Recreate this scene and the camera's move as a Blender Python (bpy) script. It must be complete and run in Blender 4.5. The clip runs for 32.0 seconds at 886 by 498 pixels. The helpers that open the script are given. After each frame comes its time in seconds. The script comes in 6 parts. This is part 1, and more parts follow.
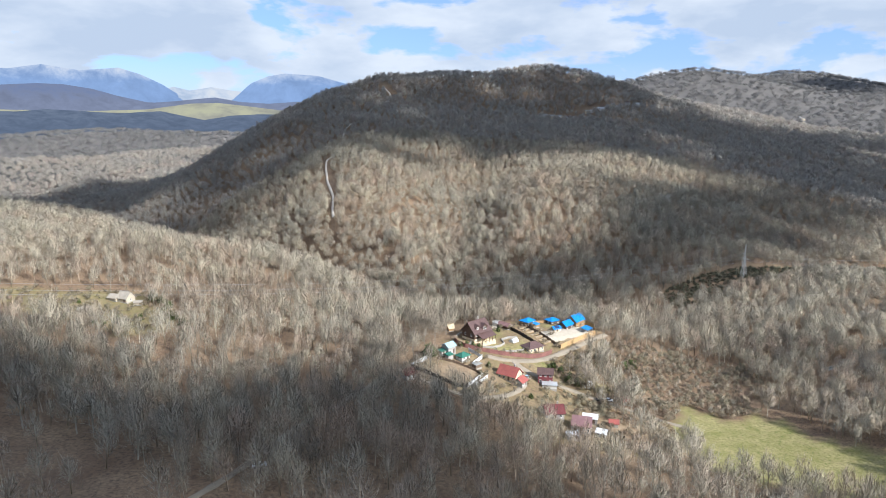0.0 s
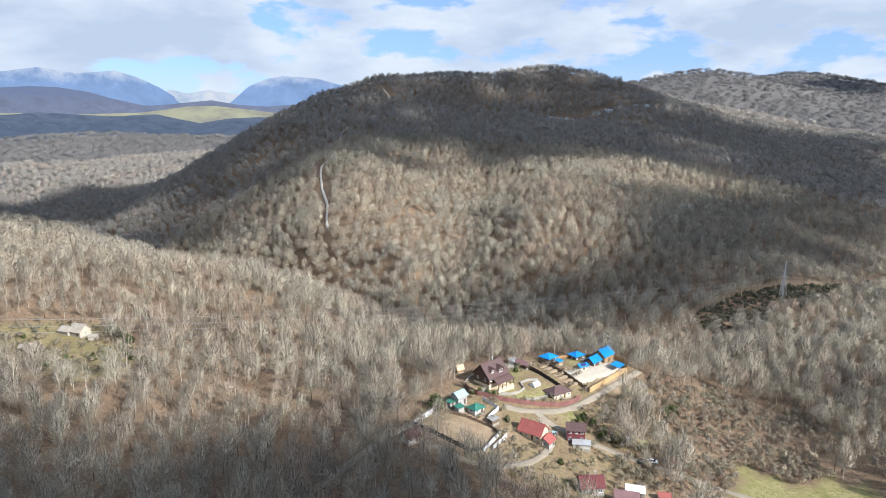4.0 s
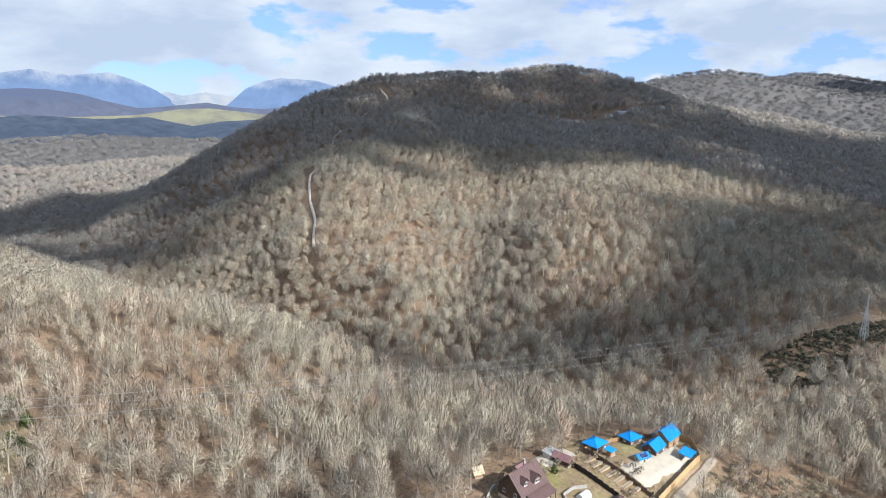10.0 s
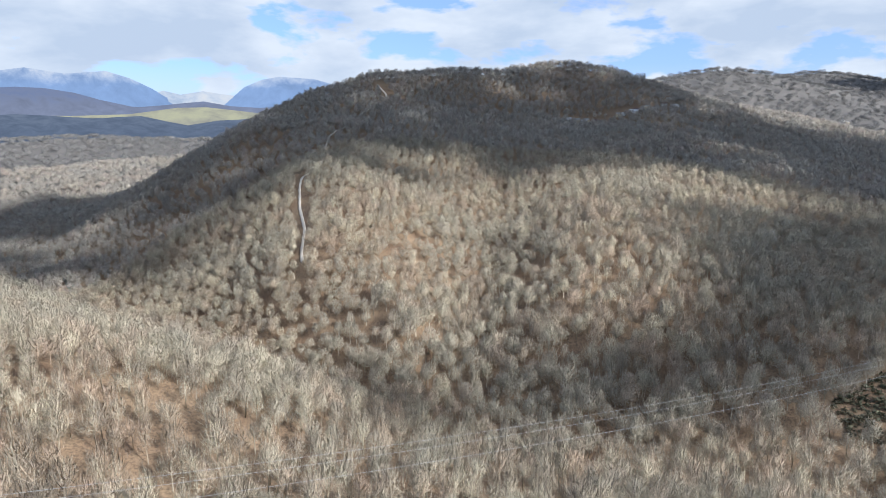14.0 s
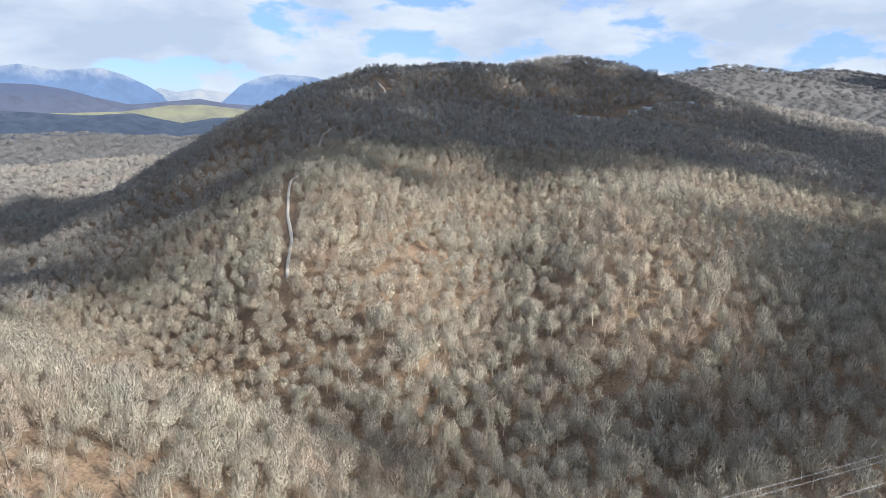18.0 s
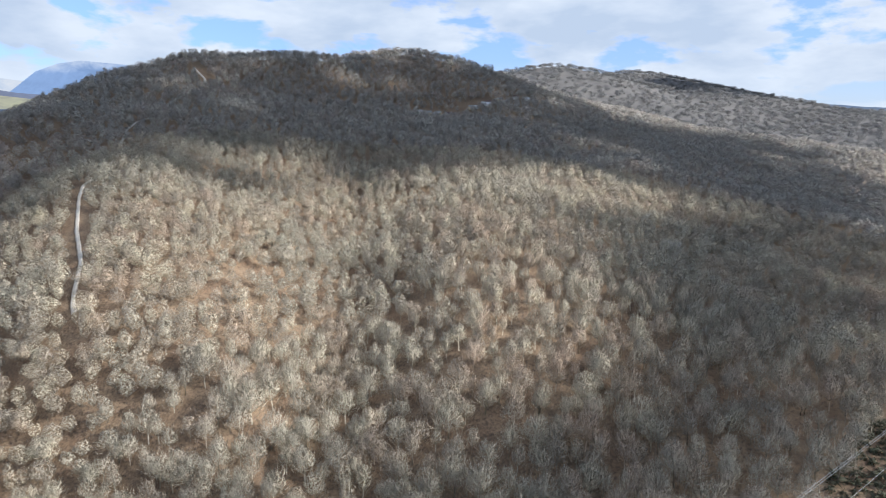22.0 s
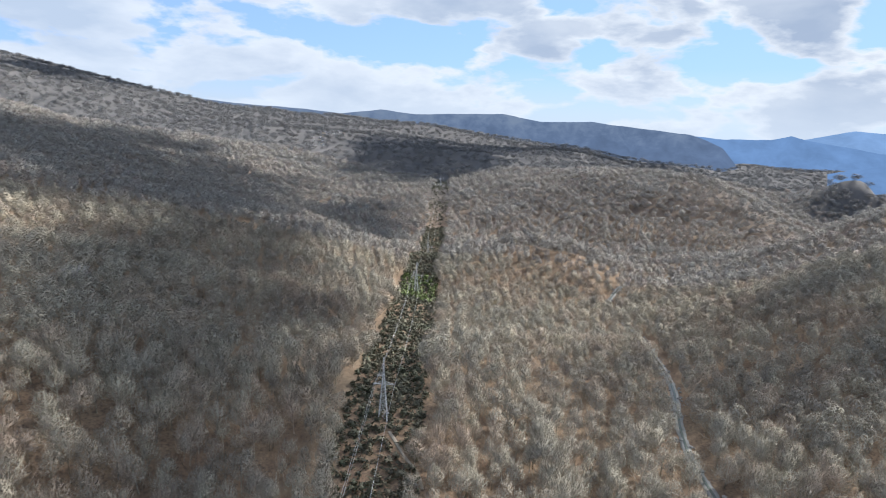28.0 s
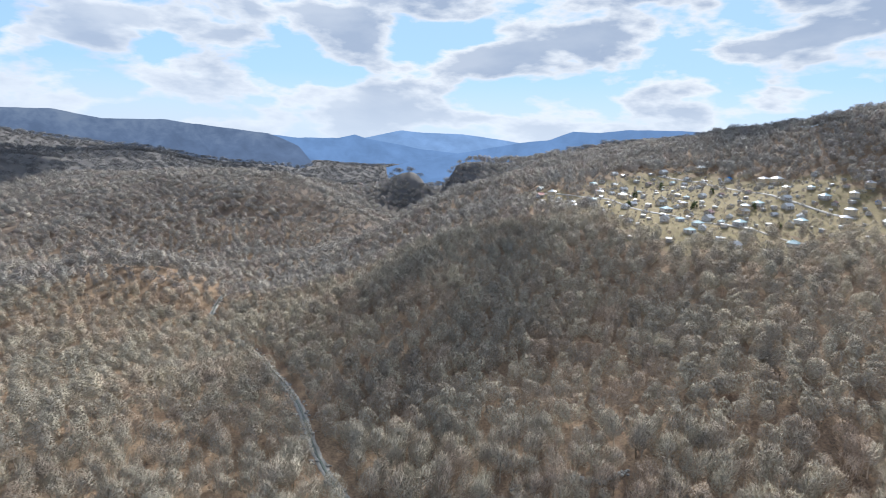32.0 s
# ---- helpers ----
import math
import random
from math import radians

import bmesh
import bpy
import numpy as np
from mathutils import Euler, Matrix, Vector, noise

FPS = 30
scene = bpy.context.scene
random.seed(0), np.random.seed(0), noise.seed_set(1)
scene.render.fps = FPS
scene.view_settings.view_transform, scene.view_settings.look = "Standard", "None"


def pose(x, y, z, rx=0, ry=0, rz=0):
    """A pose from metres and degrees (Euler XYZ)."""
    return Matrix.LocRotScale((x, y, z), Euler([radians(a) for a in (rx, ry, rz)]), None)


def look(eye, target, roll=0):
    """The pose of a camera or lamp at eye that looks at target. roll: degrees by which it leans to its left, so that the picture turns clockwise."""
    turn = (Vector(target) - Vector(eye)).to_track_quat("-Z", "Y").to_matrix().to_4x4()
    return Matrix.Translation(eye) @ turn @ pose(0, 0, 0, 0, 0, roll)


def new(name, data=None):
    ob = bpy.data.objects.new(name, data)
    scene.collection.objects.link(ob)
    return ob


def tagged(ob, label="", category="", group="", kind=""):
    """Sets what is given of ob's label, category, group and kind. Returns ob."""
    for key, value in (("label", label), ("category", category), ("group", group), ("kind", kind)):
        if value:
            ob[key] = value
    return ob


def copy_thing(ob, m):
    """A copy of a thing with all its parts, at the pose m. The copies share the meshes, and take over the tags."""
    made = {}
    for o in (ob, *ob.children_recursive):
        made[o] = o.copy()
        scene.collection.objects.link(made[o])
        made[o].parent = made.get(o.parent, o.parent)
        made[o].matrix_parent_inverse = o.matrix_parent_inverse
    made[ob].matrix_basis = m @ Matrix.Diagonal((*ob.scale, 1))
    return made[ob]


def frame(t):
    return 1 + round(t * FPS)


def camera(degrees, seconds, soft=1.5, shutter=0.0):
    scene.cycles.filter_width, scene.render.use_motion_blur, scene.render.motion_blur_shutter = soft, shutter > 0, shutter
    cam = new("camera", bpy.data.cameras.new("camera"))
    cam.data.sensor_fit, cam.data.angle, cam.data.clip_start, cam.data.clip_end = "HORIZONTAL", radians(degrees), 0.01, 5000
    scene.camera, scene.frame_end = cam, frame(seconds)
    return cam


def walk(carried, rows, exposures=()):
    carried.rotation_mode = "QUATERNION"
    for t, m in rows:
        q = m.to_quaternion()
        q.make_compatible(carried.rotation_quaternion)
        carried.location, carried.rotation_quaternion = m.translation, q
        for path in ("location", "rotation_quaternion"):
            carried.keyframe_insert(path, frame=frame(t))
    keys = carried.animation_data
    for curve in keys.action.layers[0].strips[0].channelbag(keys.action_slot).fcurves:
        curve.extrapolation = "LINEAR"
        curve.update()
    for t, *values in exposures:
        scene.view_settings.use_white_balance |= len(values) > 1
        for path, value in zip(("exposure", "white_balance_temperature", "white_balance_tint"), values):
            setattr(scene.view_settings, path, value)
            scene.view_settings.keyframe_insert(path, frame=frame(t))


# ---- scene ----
cam = camera(70.82, 32.0, soft=1.0, shutter=0.3)


def heading(x, y, z, yaw, down, roll=0):
    """Camera pose from a compass-like yaw (degrees clockwise from +y) and degrees below level."""
    a, d = radians(yaw), radians(down)
    w = Vector((math.sin(a) * math.cos(d), math.cos(a) * math.cos(d), -math.sin(d)))
    e = Vector((x, y, z))
    return look(e, e + w * 100, roll)


PATH = [
    (0, -0, 0, 130, 3.1, 11.56, 0.12),
    (1, -0.37, 12.73, 130.08, 3.1, 11.53, 0.05),
    (2, -0.75, 25.47, 130.15, 3.13, 11.46, -0.02),
    (4.5, -0.44, 57.26, 130.22, 3.11, 11.28, 0.01),
    (6, 0.12, 76.57, 130.25, 3.07, 11.17, -0.05),
    (7, 0.12, 89.88, 130.35, 3.1, 11.17, -0.02),
    (8, -0.01, 103.43, 130.49, 3.13, 11.14, -0.01),
    (9, 0, 117, 130.66, 3.12, 11.11, 0.01),
    (10, 0.35, 130.34, 130.92, 3.12, 11.09, -0.02),
    (11, 0.83, 143.71, 131.21, 3.08, 11.11, -0.08),
    (12, 1.11, 157.71, 131.36, 3.08, 11.11, -0.05),
    (13, 0.98, 172.87, 131.28, 3.08, 11.15, -0.01),
    (14, 0.65, 188.66, 131.05, 3.08, 11.16, -0.03),
    (14.5, 0.47, 196.49, 130.93, 3.14, 11.18, -0),
    (16.5, -0.2, 225.92, 130.46, 3.15, 11.22, 0.02),
    (17, -0.36, 233.04, 130.34, 3.16, 11.24, 0.04),
    (17.5, -0.46, 240.14, 130.21, 3.15, 11.23, 0.04),
    (18, -0.48, 247.25, 130.09, 3.16, 11.28, 0.12),
    (18.5, -0.33, 254.36, 129.96, 3.55, 11.3, 0.12),
    (19, 0.04, 261.39, 129.82, 4.5, 11.34, 0.13),
    (19.5, 0.55, 268.27, 129.7, 5.65, 11.38, 0.15),
    (20, 1.16, 274.97, 129.62, 6.97, 11.42, 0.16),
    (20.5, 1.92, 281.52, 129.57, 8.85, 11.49, 0.24),
    (21, 2.89, 288, 129.52, 11.23, 11.58, 0.28),
    (21.5, 4.04, 294.44, 129.47, 14.25, 11.62, 0.35),
    (22, 5.4, 300.8, 129.43, 17.86, 11.66, 0.47),
    (22.5, 7.13, 307, 129.39, 21.88, 11.69, 0.59),
    (23, 9.3, 313.18, 129.34, 25.88, 11.7, 0.74),
    (23.5, 11.83, 319.2, 129.3, 30.02, 11.7, 0.91),
    (24, 14.65, 324.55, 129.3, 34.28, 11.72, 1.09),
    (24.5, 17.68, 329.22, 129.34, 38.68, 11.71, 1.19),
    (25, 20.88, 333.52, 129.41, 43.2, 11.71, 1.25),
    (25.5, 24.22, 337.46, 129.51, 47.68, 11.7, 1.37),
    (27.5, 38.81, 349.76, 130.31, 65.57, 11.39, 1.81),
    (28, 42.8, 352.12, 130.47, 70.06, 11.28, 1.88),
    (28.5, 47.01, 354.3, 130.51, 74.59, 11.13, 1.96),
    (29, 51.42, 356.27, 130.49, 79.15, 10.98, 2),
    (29.5, 55.87, 357.93, 130.43, 83.66, 10.83, 2.09),
    (30, 60.21, 359.17, 130.36, 88.2, 10.66, 2.09),
    (30.5, 64.4, 359.84, 130.28, 92.76, 10.58, 2.11),
    (31, 68.51, 360.04, 130.17, 97.36, 10.4, 2.09),
    (31.5, 72.59, 360.05, 130.05, 102.18, 10.27, 2.1),
    (32, 76.69, 360.15, 129.93, 107.07, 10.12, 2.13),
]
walk(cam, [(t, heading(*row)) for t, *row in PATH], exposures=((0, 0.86, 5940, 10), (20, 0.86, 5940, 10), (27, 0.88, 5940, 10), (32, 0.88, 5940, 10)))

# ---- world, sun, clouds' light ----
SUN_YAW, SUN_UP = 128.0, 33.0          # degrees clockwise from +y, degrees above level
world = bpy.data.worlds.new("winter_sky")
scene.world = world
world.use_nodes = True


def wire(tree, a, b):
    tree.links.new(a, b)


def node(tree, kind, **values):
    n = tree.nodes.new(kind)
    for key, value in values.items():
        n.inputs[key].default_value = value
    return n


def calc(tree, op, a, b=None, c=None, clamp=False):
    n = tree.nodes.new("ShaderNodeMath")
    n.operation = op
    n.use_clamp = clamp
    for i, v in enumerate((a, b, c)):
        if v is None:
            continue
        if isinstance(v, (int, float)):
            n.inputs[i].default_value = v
        else:
            wire(tree, v, n.inputs[i])
    return n.outputs[0]


def blend(tree, fac, a, b, mode="MIX"):
    n = tree.nodes.new("ShaderNodeMix")
    n.data_type = "RGBA"
    n.blend_type = mode
    for sock, v in ((n.inputs[0], fac), (n.inputs[6], a), (n.inputs[7], b)):
        if isinstance(v, (int, float)):
            sock.default_value = v
        elif isinstance(v, tuple):
            sock.default_value = (*v, 1) if len(v) == 3 else v
        else:
            wire(tree, v, sock)
    return n.outputs[2]


def ramp(tree, fac, stops):
    n = tree.nodes.new("ShaderNodeValToRGB")
    while len(n.color_ramp.elements) < len(stops):
        n.color_ramp.elements.new(0.5)
    for e, (p, c) in zip(n.color_ramp.elements, stops):
        e.position = p
        e.color = (c, c, c, 1) if isinstance(c, (int, float)) else (*c, 1)
    wire(tree, fac, n.inputs[0])
    return n.outputs[0]


def sky():
    t = world.node_tree
    back = t.nodes["Background"]
    air = t.nodes.new("ShaderNodeTexSky")
    air.sky_type = "NISHITA"
    air.sun_disc = False
    air.sun_elevation = radians(SUN_UP)
    air.sun_rotation = radians(SUN_YAW)
    air.dust_density = 0.8
    blue = blend(t, 1.0, air.outputs[0], (0.040, 0.050, 0.085), "MULTIPLY")
    where = t.nodes.new("ShaderNodeTexCoord").outputs["Generated"]
    split = t.nodes.new("ShaderNodeSeparateXYZ")
    wire(t, where, split.inputs[0])
    up = calc(t, "MAXIMUM", split.outputs[2], 0.0)

    def puffs(lift, scale, detail):
        shift = t.nodes.new("ShaderNodeMapping")
        shift.inputs["Scale"].default_value = (1.0, 1.0, 2.7)
        shift.inputs["Location"].default_value = (3.1, 1.4, 0.4 + lift)
        wire(t, where, shift.inputs["Vector"])
        n = node(t, "ShaderNodeTexNoise", Scale=scale, Detail=detail, Roughness=0.53, Distortion=0.1)
        wire(t, shift.outputs[0], n.inputs["Vector"])
        return n.outputs[0]

    body = puffs(0.0, 5.4, 9.0)
    over = puffs(0.09, 5.4, 5.0)
    # brighter and more broken towards the sun
    a, e = radians(SUN_YAW), radians(SUN_UP)
    dot = t.nodes.new("ShaderNodeVectorMath")
    dot.operation = "DOT_PRODUCT"
    wire(t, where, dot.inputs[0])
    dot.inputs[1].default_value = (math.sin(a) * math.cos(e), math.cos(a) * math.cos(e), math.sin(e))
    near = ramp(t, dot.outputs["Value"], ((0.1, 0.0), (0.95, 1.0)))
    cover = ramp(t, body, ((0.445, 0.0), (0.50, 1.0)))
    blue = blend(t, calc(t, "MULTIPLY", near, 0.9), blue, (0.145, 0.24, 0.36))
    shade = ramp(t, calc(t, "ADD", calc(t, "MULTIPLY", over, 0.75), calc(t, "MULTIPLY", body, 0.25)), ((0.44, 0.0), (0.62, 1.0)))
    thick = ramp(t, body, ((0.50, 0.0), (0.57, 1.0)))
    shade = blend(t, calc(t, "MULTIPLY", near, 0.8), shade, thick)
    lit = blend(t, near, (0.335, 0.355, 0.38), (0.375, 0.38, 0.38))
    dull = blend(t, near, (0.235, 0.27, 0.32), (0.165, 0.195, 0.245))
    cloud = blend(t, shade, lit, dull)
    blue = blend(t, 0.3, blue, (0.25, 0.33, 0.40))
    mixed = blend(t, cover, blue, cloud)
    # pale haze along the skyline
    low = ramp(t, up, ((0.0, 1.0), (0.09, 0.0)))
    wire(t, blend(t, calc(t, "MULTIPLY", low, 0.6), mixed, (0.335, 0.36, 0.385)), back.inputs[0])
    back.inputs[1].default_value = 1.34


sky()
sun = new("sun", bpy.data.lights.new("sun", "SUN"))
sun.data.energy, sun.data.angle, sun.data.color = 4.9, radians(0.9), (1.0, 0.955, 0.875)
_a, _e = radians(SUN_YAW), radians(SUN_UP)
SUN_WAY = Vector((math.sin(_a) * math.cos(_e), math.cos(_a) * math.cos(_e), math.sin(_e)))
sun.matrix_world = look(SUN_WAY * 2000, (0, 0, 0))

# ---- materials ----
MATS = {}


def material(name, base, rough=0.85, other=None, scale=1.0, amount=0.5, bump=0.0, bump_scale=8.0, metal=0.0, island=0.0, single=0.0):
    """A surface whose colour wanders between base and other at two scales, with fine relief."""
    if name in MATS:
        return MATS[name]
    m = bpy.data.materials.new(name)
    m.use_nodes = True
    t = m.node_tree
    b = t.nodes["Principled BSDF"]
    b.inputs["Roughness"].default_value = rough
    b.inputs["Metallic"].default_value = metal
    b.inputs["Specular IOR Level"].default_value = 0.3
    pos = t.nodes.new("ShaderNodeNewGeometry")
    other = other or tuple(c * 0.6 for c in base)
    n1 = node(t, "ShaderNodeTexNoise", Scale=scale, Detail=5.0, Roughness=0.6)
    n2 = node(t, "ShaderNodeTexNoise", Scale=scale * 7.3, Detail=3.0, Roughness=0.6)
    wire(t, pos.outputs["Position"], n1.inputs["Vector"])
    wire(t, pos.outputs["Position"], n2.inputs["Vector"])
    f = calc(t, "ADD", calc(t, "MULTIPLY", n1.outputs[0], 0.65), calc(t, "MULTIPLY", n2.outputs[0], 0.35))
    f = ramp(t, f, ((0.5 - amount * 0.3, 0.0), (0.5 + amount * 0.3, 1.0)))
    c = blend(t, f, base, other)
    if island:
        k = calc(t, "MULTIPLY_ADD", pos.outputs["Random Per Island"], island, 1.0 - island / 2)
        c = blend(t, 1.0, c, calc3(t, k), "MULTIPLY")
    if single:
        info = t.nodes.new("ShaderNodeObjectInfo")
        k = calc(t, "MULTIPLY_ADD", info.outputs["Random"], single, 1.0 - single / 2)
        c = blend(t, 1.0, c, calc3(t, k), "MULTIPLY")
    wire(t, c, b.inputs["Base Color"])
    if bump:
        nb = node(t, "ShaderNodeTexNoise", Scale=bump_scale, Detail=4.0)
        wire(t, pos.outputs["Position"], nb.inputs["Vector"])
        bp = node(t, "ShaderNodeBump", Strength=bump, Distance=0.1)
        wire(t, nb.outputs[0], bp.inputs["Height"])
        wire(t, bp.outputs[0], b.inputs["Normal"])
    MATS[name] = m
    return m


def calc3(tree, v):
    n = tree.nodes.new("ShaderNodeCombineColor")
    for i in range(3):
        wire(tree, v, n.inputs[i])
    return n.outputs[0]


def wood_material(name, tones, patch=0.012, tree=0.085, airy=0.0, grain=2.1):
    """Bare twigs: the tone wanders from patch to patch, tree to tree and twig to twig; airy: the share of gaps between fine twigs."""
    m = bpy.data.materials.new(name)
    m.use_nodes = True
    t = m.node_tree
    b = t.nodes["Principled BSDF"]
    b.inputs["Roughness"].default_value = 0.9
    b.inputs["Specular IOR Level"].default_value = 0.2
    geo = t.nodes.new("ShaderNodeNewGeometry")
    flat = t.nodes.new("ShaderNodeVectorMath")
    flat.operation = "MULTIPLY"
    flat.inputs[1].default_value = (1.0, 1.0, 0.25)
    wire(t, geo.outputs["Position"], flat.inputs[0])

    def field(scale, detail):
        n = node(t, "ShaderNodeTexNoise", Scale=scale, Detail=detail, Roughness=0.5)
        wire(t, flat.outputs[0], n.inputs["Vector"])
        return n.outputs[0]

    one, two = field(tree, 1.0), field(patch, 4.0)
    c = blend(t, ramp(t, one, ((0.38, 0.0), (0.62, 1.0))), tones[0], tones[1])
    c = blend(t, calc(t, "MULTIPLY", ramp(t, field(tree * 0.8, 0.5), ((0.52, 0.0), (0.66, 1.0))), 0.8), c, tones[2])
    c = blend(t, calc(t, "MULTIPLY", ramp(t, two, ((0.42, 0.0), (0.62, 1.0))), 0.7), c, tones[3])
    k = calc(t, "MULTIPLY_ADD", geo.outputs["Random Per Island"], 0.34, 0.83)
    c = blend(t, 1.0, c, calc3(t, k), "MULTIPLY")
    wire(t, c, b.inputs["Base Color"])
    # light that slips between the twigs
    thin = t.nodes.new("ShaderNodeBsdfTranslucent")
    wire(t, c, thin.inputs[0])
    both = node(t, "ShaderNodeMixShader", Fac=0.1)
    wire(t, b.outputs[0], both.inputs[1])
    wire(t, thin.outputs[0], both.inputs[2])
    wire(t, both.outputs[0], t.nodes["Material Output"].inputs[0])
    if airy:
        fine = node(t, "ShaderNodeTexNoise", Scale=grain, Detail=2.0, Roughness=0.6)
        up = t.nodes.new("ShaderNodeVectorMath")
        up.operation = "MULTIPLY"
        up.inputs[1].default_value = (1.0, 1.0, 0.28)
        wire(t, geo.outputs["Position"], up.inputs[0])
        wire(t, up.outputs[0], fine.inputs["Vector"])
        edge = 0.5 + (airy - 0.5) * 0.3
        gaps = node(t, "ShaderNodeMixShader")
        wire(t, ramp(t, fine.outputs[0], ((edge - 0.012, 0.0), (edge + 0.012, 1.0))), gaps.inputs[0])
        wire(t, t.nodes.new("ShaderNodeBsdfTransparent").outputs[0], gaps.inputs[1])
        wire(t, both.outputs[0], gaps.inputs[2])
        wire(t, gaps.outputs[0], t.nodes["Material Output"].inputs[0])
    MATS[name] = m
    return m


# hillside and upper twigs, greyed a little to stand in for haze
TWIG = wood_material("haze_greyed_twigs", ((0.36, 0.325, 0.265), (0.225, 0.20, 0.175), (0.32, 0.255, 0.215), (0.275, 0.26, 0.23)), airy=0.62, grain=1.7)
TWIG_FOOT = wood_material("bare_hillfoot_twigs", ((0.42, 0.365, 0.265), (0.23, 0.195, 0.155), (0.37, 0.28, 0.205), (0.31, 0.285, 0.225)), airy=0.67, grain=2.6)
TWIG_NEAR = wood_material("bare_twigs_and_bark", ((0.49, 0.43, 0.32), (0.26, 0.215, 0.165), (0.43, 0.32, 0.235), (0.36, 0.33, 0.265)))
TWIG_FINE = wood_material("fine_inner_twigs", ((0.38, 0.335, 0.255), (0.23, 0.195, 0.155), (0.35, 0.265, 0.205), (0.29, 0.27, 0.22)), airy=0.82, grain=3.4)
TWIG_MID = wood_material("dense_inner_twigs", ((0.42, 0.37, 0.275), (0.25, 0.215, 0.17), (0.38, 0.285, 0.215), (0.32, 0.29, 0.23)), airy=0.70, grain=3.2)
BRUSH = wood_material("tangled_brush", ((0.27, 0.22, 0.155), (0.13, 0.108, 0.078), (0.25, 0.17, 0.125), (0.19, 0.175, 0.115)), patch=0.05, tree=0.3, airy=0.55, grain=3.0)
BARK = material("grey_bark", (0.34, 0.30, 0.25), 0.9, (0.20, 0.17, 0.14), 0.9, 0.7, bump=0.4)
# far twigs, greyed further: haze of the distance put into the tones
TWIG_FAR = wood_material("far_haze_greyed_twigs", ((0.195, 0.185, 0.175), (0.135, 0.13, 0.128), (0.18, 0.16, 0.148), (0.16, 0.158, 0.152)), airy=0.62, grain=1.25)
EVERGREEN = material("evergreen_leaves", (0.040, 0.062, 0.018), 0.7, (0.095, 0.115, 0.03), 0.15, 0.7, island=0.5)
UNDER = material("bare_brush", (0.25, 0.195, 0.155), 0.9, (0.16, 0.125, 0.105), 0.07, 0.8, island=0.5)
BRIGHT_GREEN = material("bright_green_leaves", (0.10, 0.14, 0.035), 0.7, (0.15, 0.18, 0.05), 0.15, 0.7, island=0.5)
SHRUB = material("dark_shrub_leaves", (0.075, 0.088, 0.05), 0.75, (0.15, 0.125, 0.085), 0.06, 0.6, island=0.5)
SHADE_CLOUD = material("shade_cloud_vapour", (0.85, 0.86, 0.88), 1.0, (0.75, 0.77, 0.8), 0.004, 0.5)
WATER = material("river_water", (0.10, 0.12, 0.10), 0.12, (0.16, 0.17, 0.14), 0.05, 0.6, bump=0.5, bump_scale=1.5)
ROCK = material("pale_river_rock", (0.33, 0.32, 0.29), 0.85, (0.19, 0.18, 0.165), 0.5, 0.7, bump=0.6, single=0.4)
DIRT = material("pale_dirt_track", (0.31, 0.265, 0.205), 0.95, (0.21, 0.175, 0.13), 0.3, 0.7, bump=0.4)
STEEL = material("galvanised_steel", (0.62, 0.63, 0.62), 0.5, (0.48, 0.48, 0.47), 1.5, 0.5, metal=0.15)
CABLE = material("aluminium_cable", (0.45, 0.45, 0.45), 0.4, metal=0.7)

# ---- the lie of the land: crests and valley floors, each a line of places ----
LINES = []


def spine(*points, step=90.0):
    """A line of the land through the given places (x, y, height)."""
    pts = [Vector(p) for p in points]
    LINES.append(pts[0][:])
    for a, b in zip(pts, pts[1:]):
        n = max(1, int((b - a).length / step + 0.5))
        for i in range(1, n + 1):
            LINES.append(a.lerp(b, i / n)[:])


# house spur and the slope under the start
spine((-40, 40, 36), (-41, 177, 26), (-15, 250, 25), (28, 288, 24), (60, 318, 20), (100, 345, 14))
spine((44, 262, 15), (55, 233, 11), (90, 180, 8), (132, 205, 1), (190, 180, 4))
spine((113, 292, 0), (170, 318, -7), (205, 355, -8))
spine((60, 100, 22), (60, 0, 30))
# wooded ridge beside the white house
spine((-86, 263, 17), (-104, 275, 24), (-165, 352, 31), (-260, 320, 45), (-420, 300, 70))
spine((-120, 374, 29), (-185, 400, 38), (-300, 440, 50), (-450, 470, 62))
spine((-65, 300, 20), (-50, 390, 10))
spine((40, 375, 8), (5, 402, 3), (-22, 450, 0), (-48, 482, 1), (-75, 491, 8), (-108, 508, 11), (-180, 545, 11), (-230, 600, 10), (-318, 664, 12), (-480, 740, 20))
spine((20, 335, 20), (50, 370, 8))
# gully and river
spine((-900, 1250, -45), (-560, 1050, -40), (-420, 950, -36), (-330, 800, -34), (-240, 690, -33), (-155, 605, -31), (-100, 560, -28), (-50, 532, -25), (0, 500, -20), (60, 455, -15), (120, 422, -10),
      (200, 396, -5), (270, 360, 1), (325, 339, 2), (430, 352, -9), (602, 395, -28), (728, 370, -31), (850, 325, -33), (980, 230, -36),
      (1200, 120, -45), (1700, -150, -50), (2500, -500, -50), (3600, -900, -30))
# foot and face of the main hill
spine((-54, 590, 8), (-80, 646, 36), (-106, 816, 80), (-80, 1000, 128), (-41, 1193, 176))
spine((28, 546, -6), (37, 577, 6), (45, 605, 19), (61, 643, 31), (83, 692, 43), (98, 760, 60), (90, 900, 96), (75, 1183, 152))
spine((90, 530, 22), (96, 600, 42), (106, 675, 57), (118, 770, 74), (130, 850, 82))
spine((-8, 566, 16), (-5, 620, 33), (20, 700, 52))
spine((100, 500, 10), (140, 490, 12), (218, 522, 28), (258, 619, 43), (300, 760, 66), (280, 1000, 104), (277, 1212, 134))
spine((250, 451, 12), (317, 433, 11), (364, 399, 5))
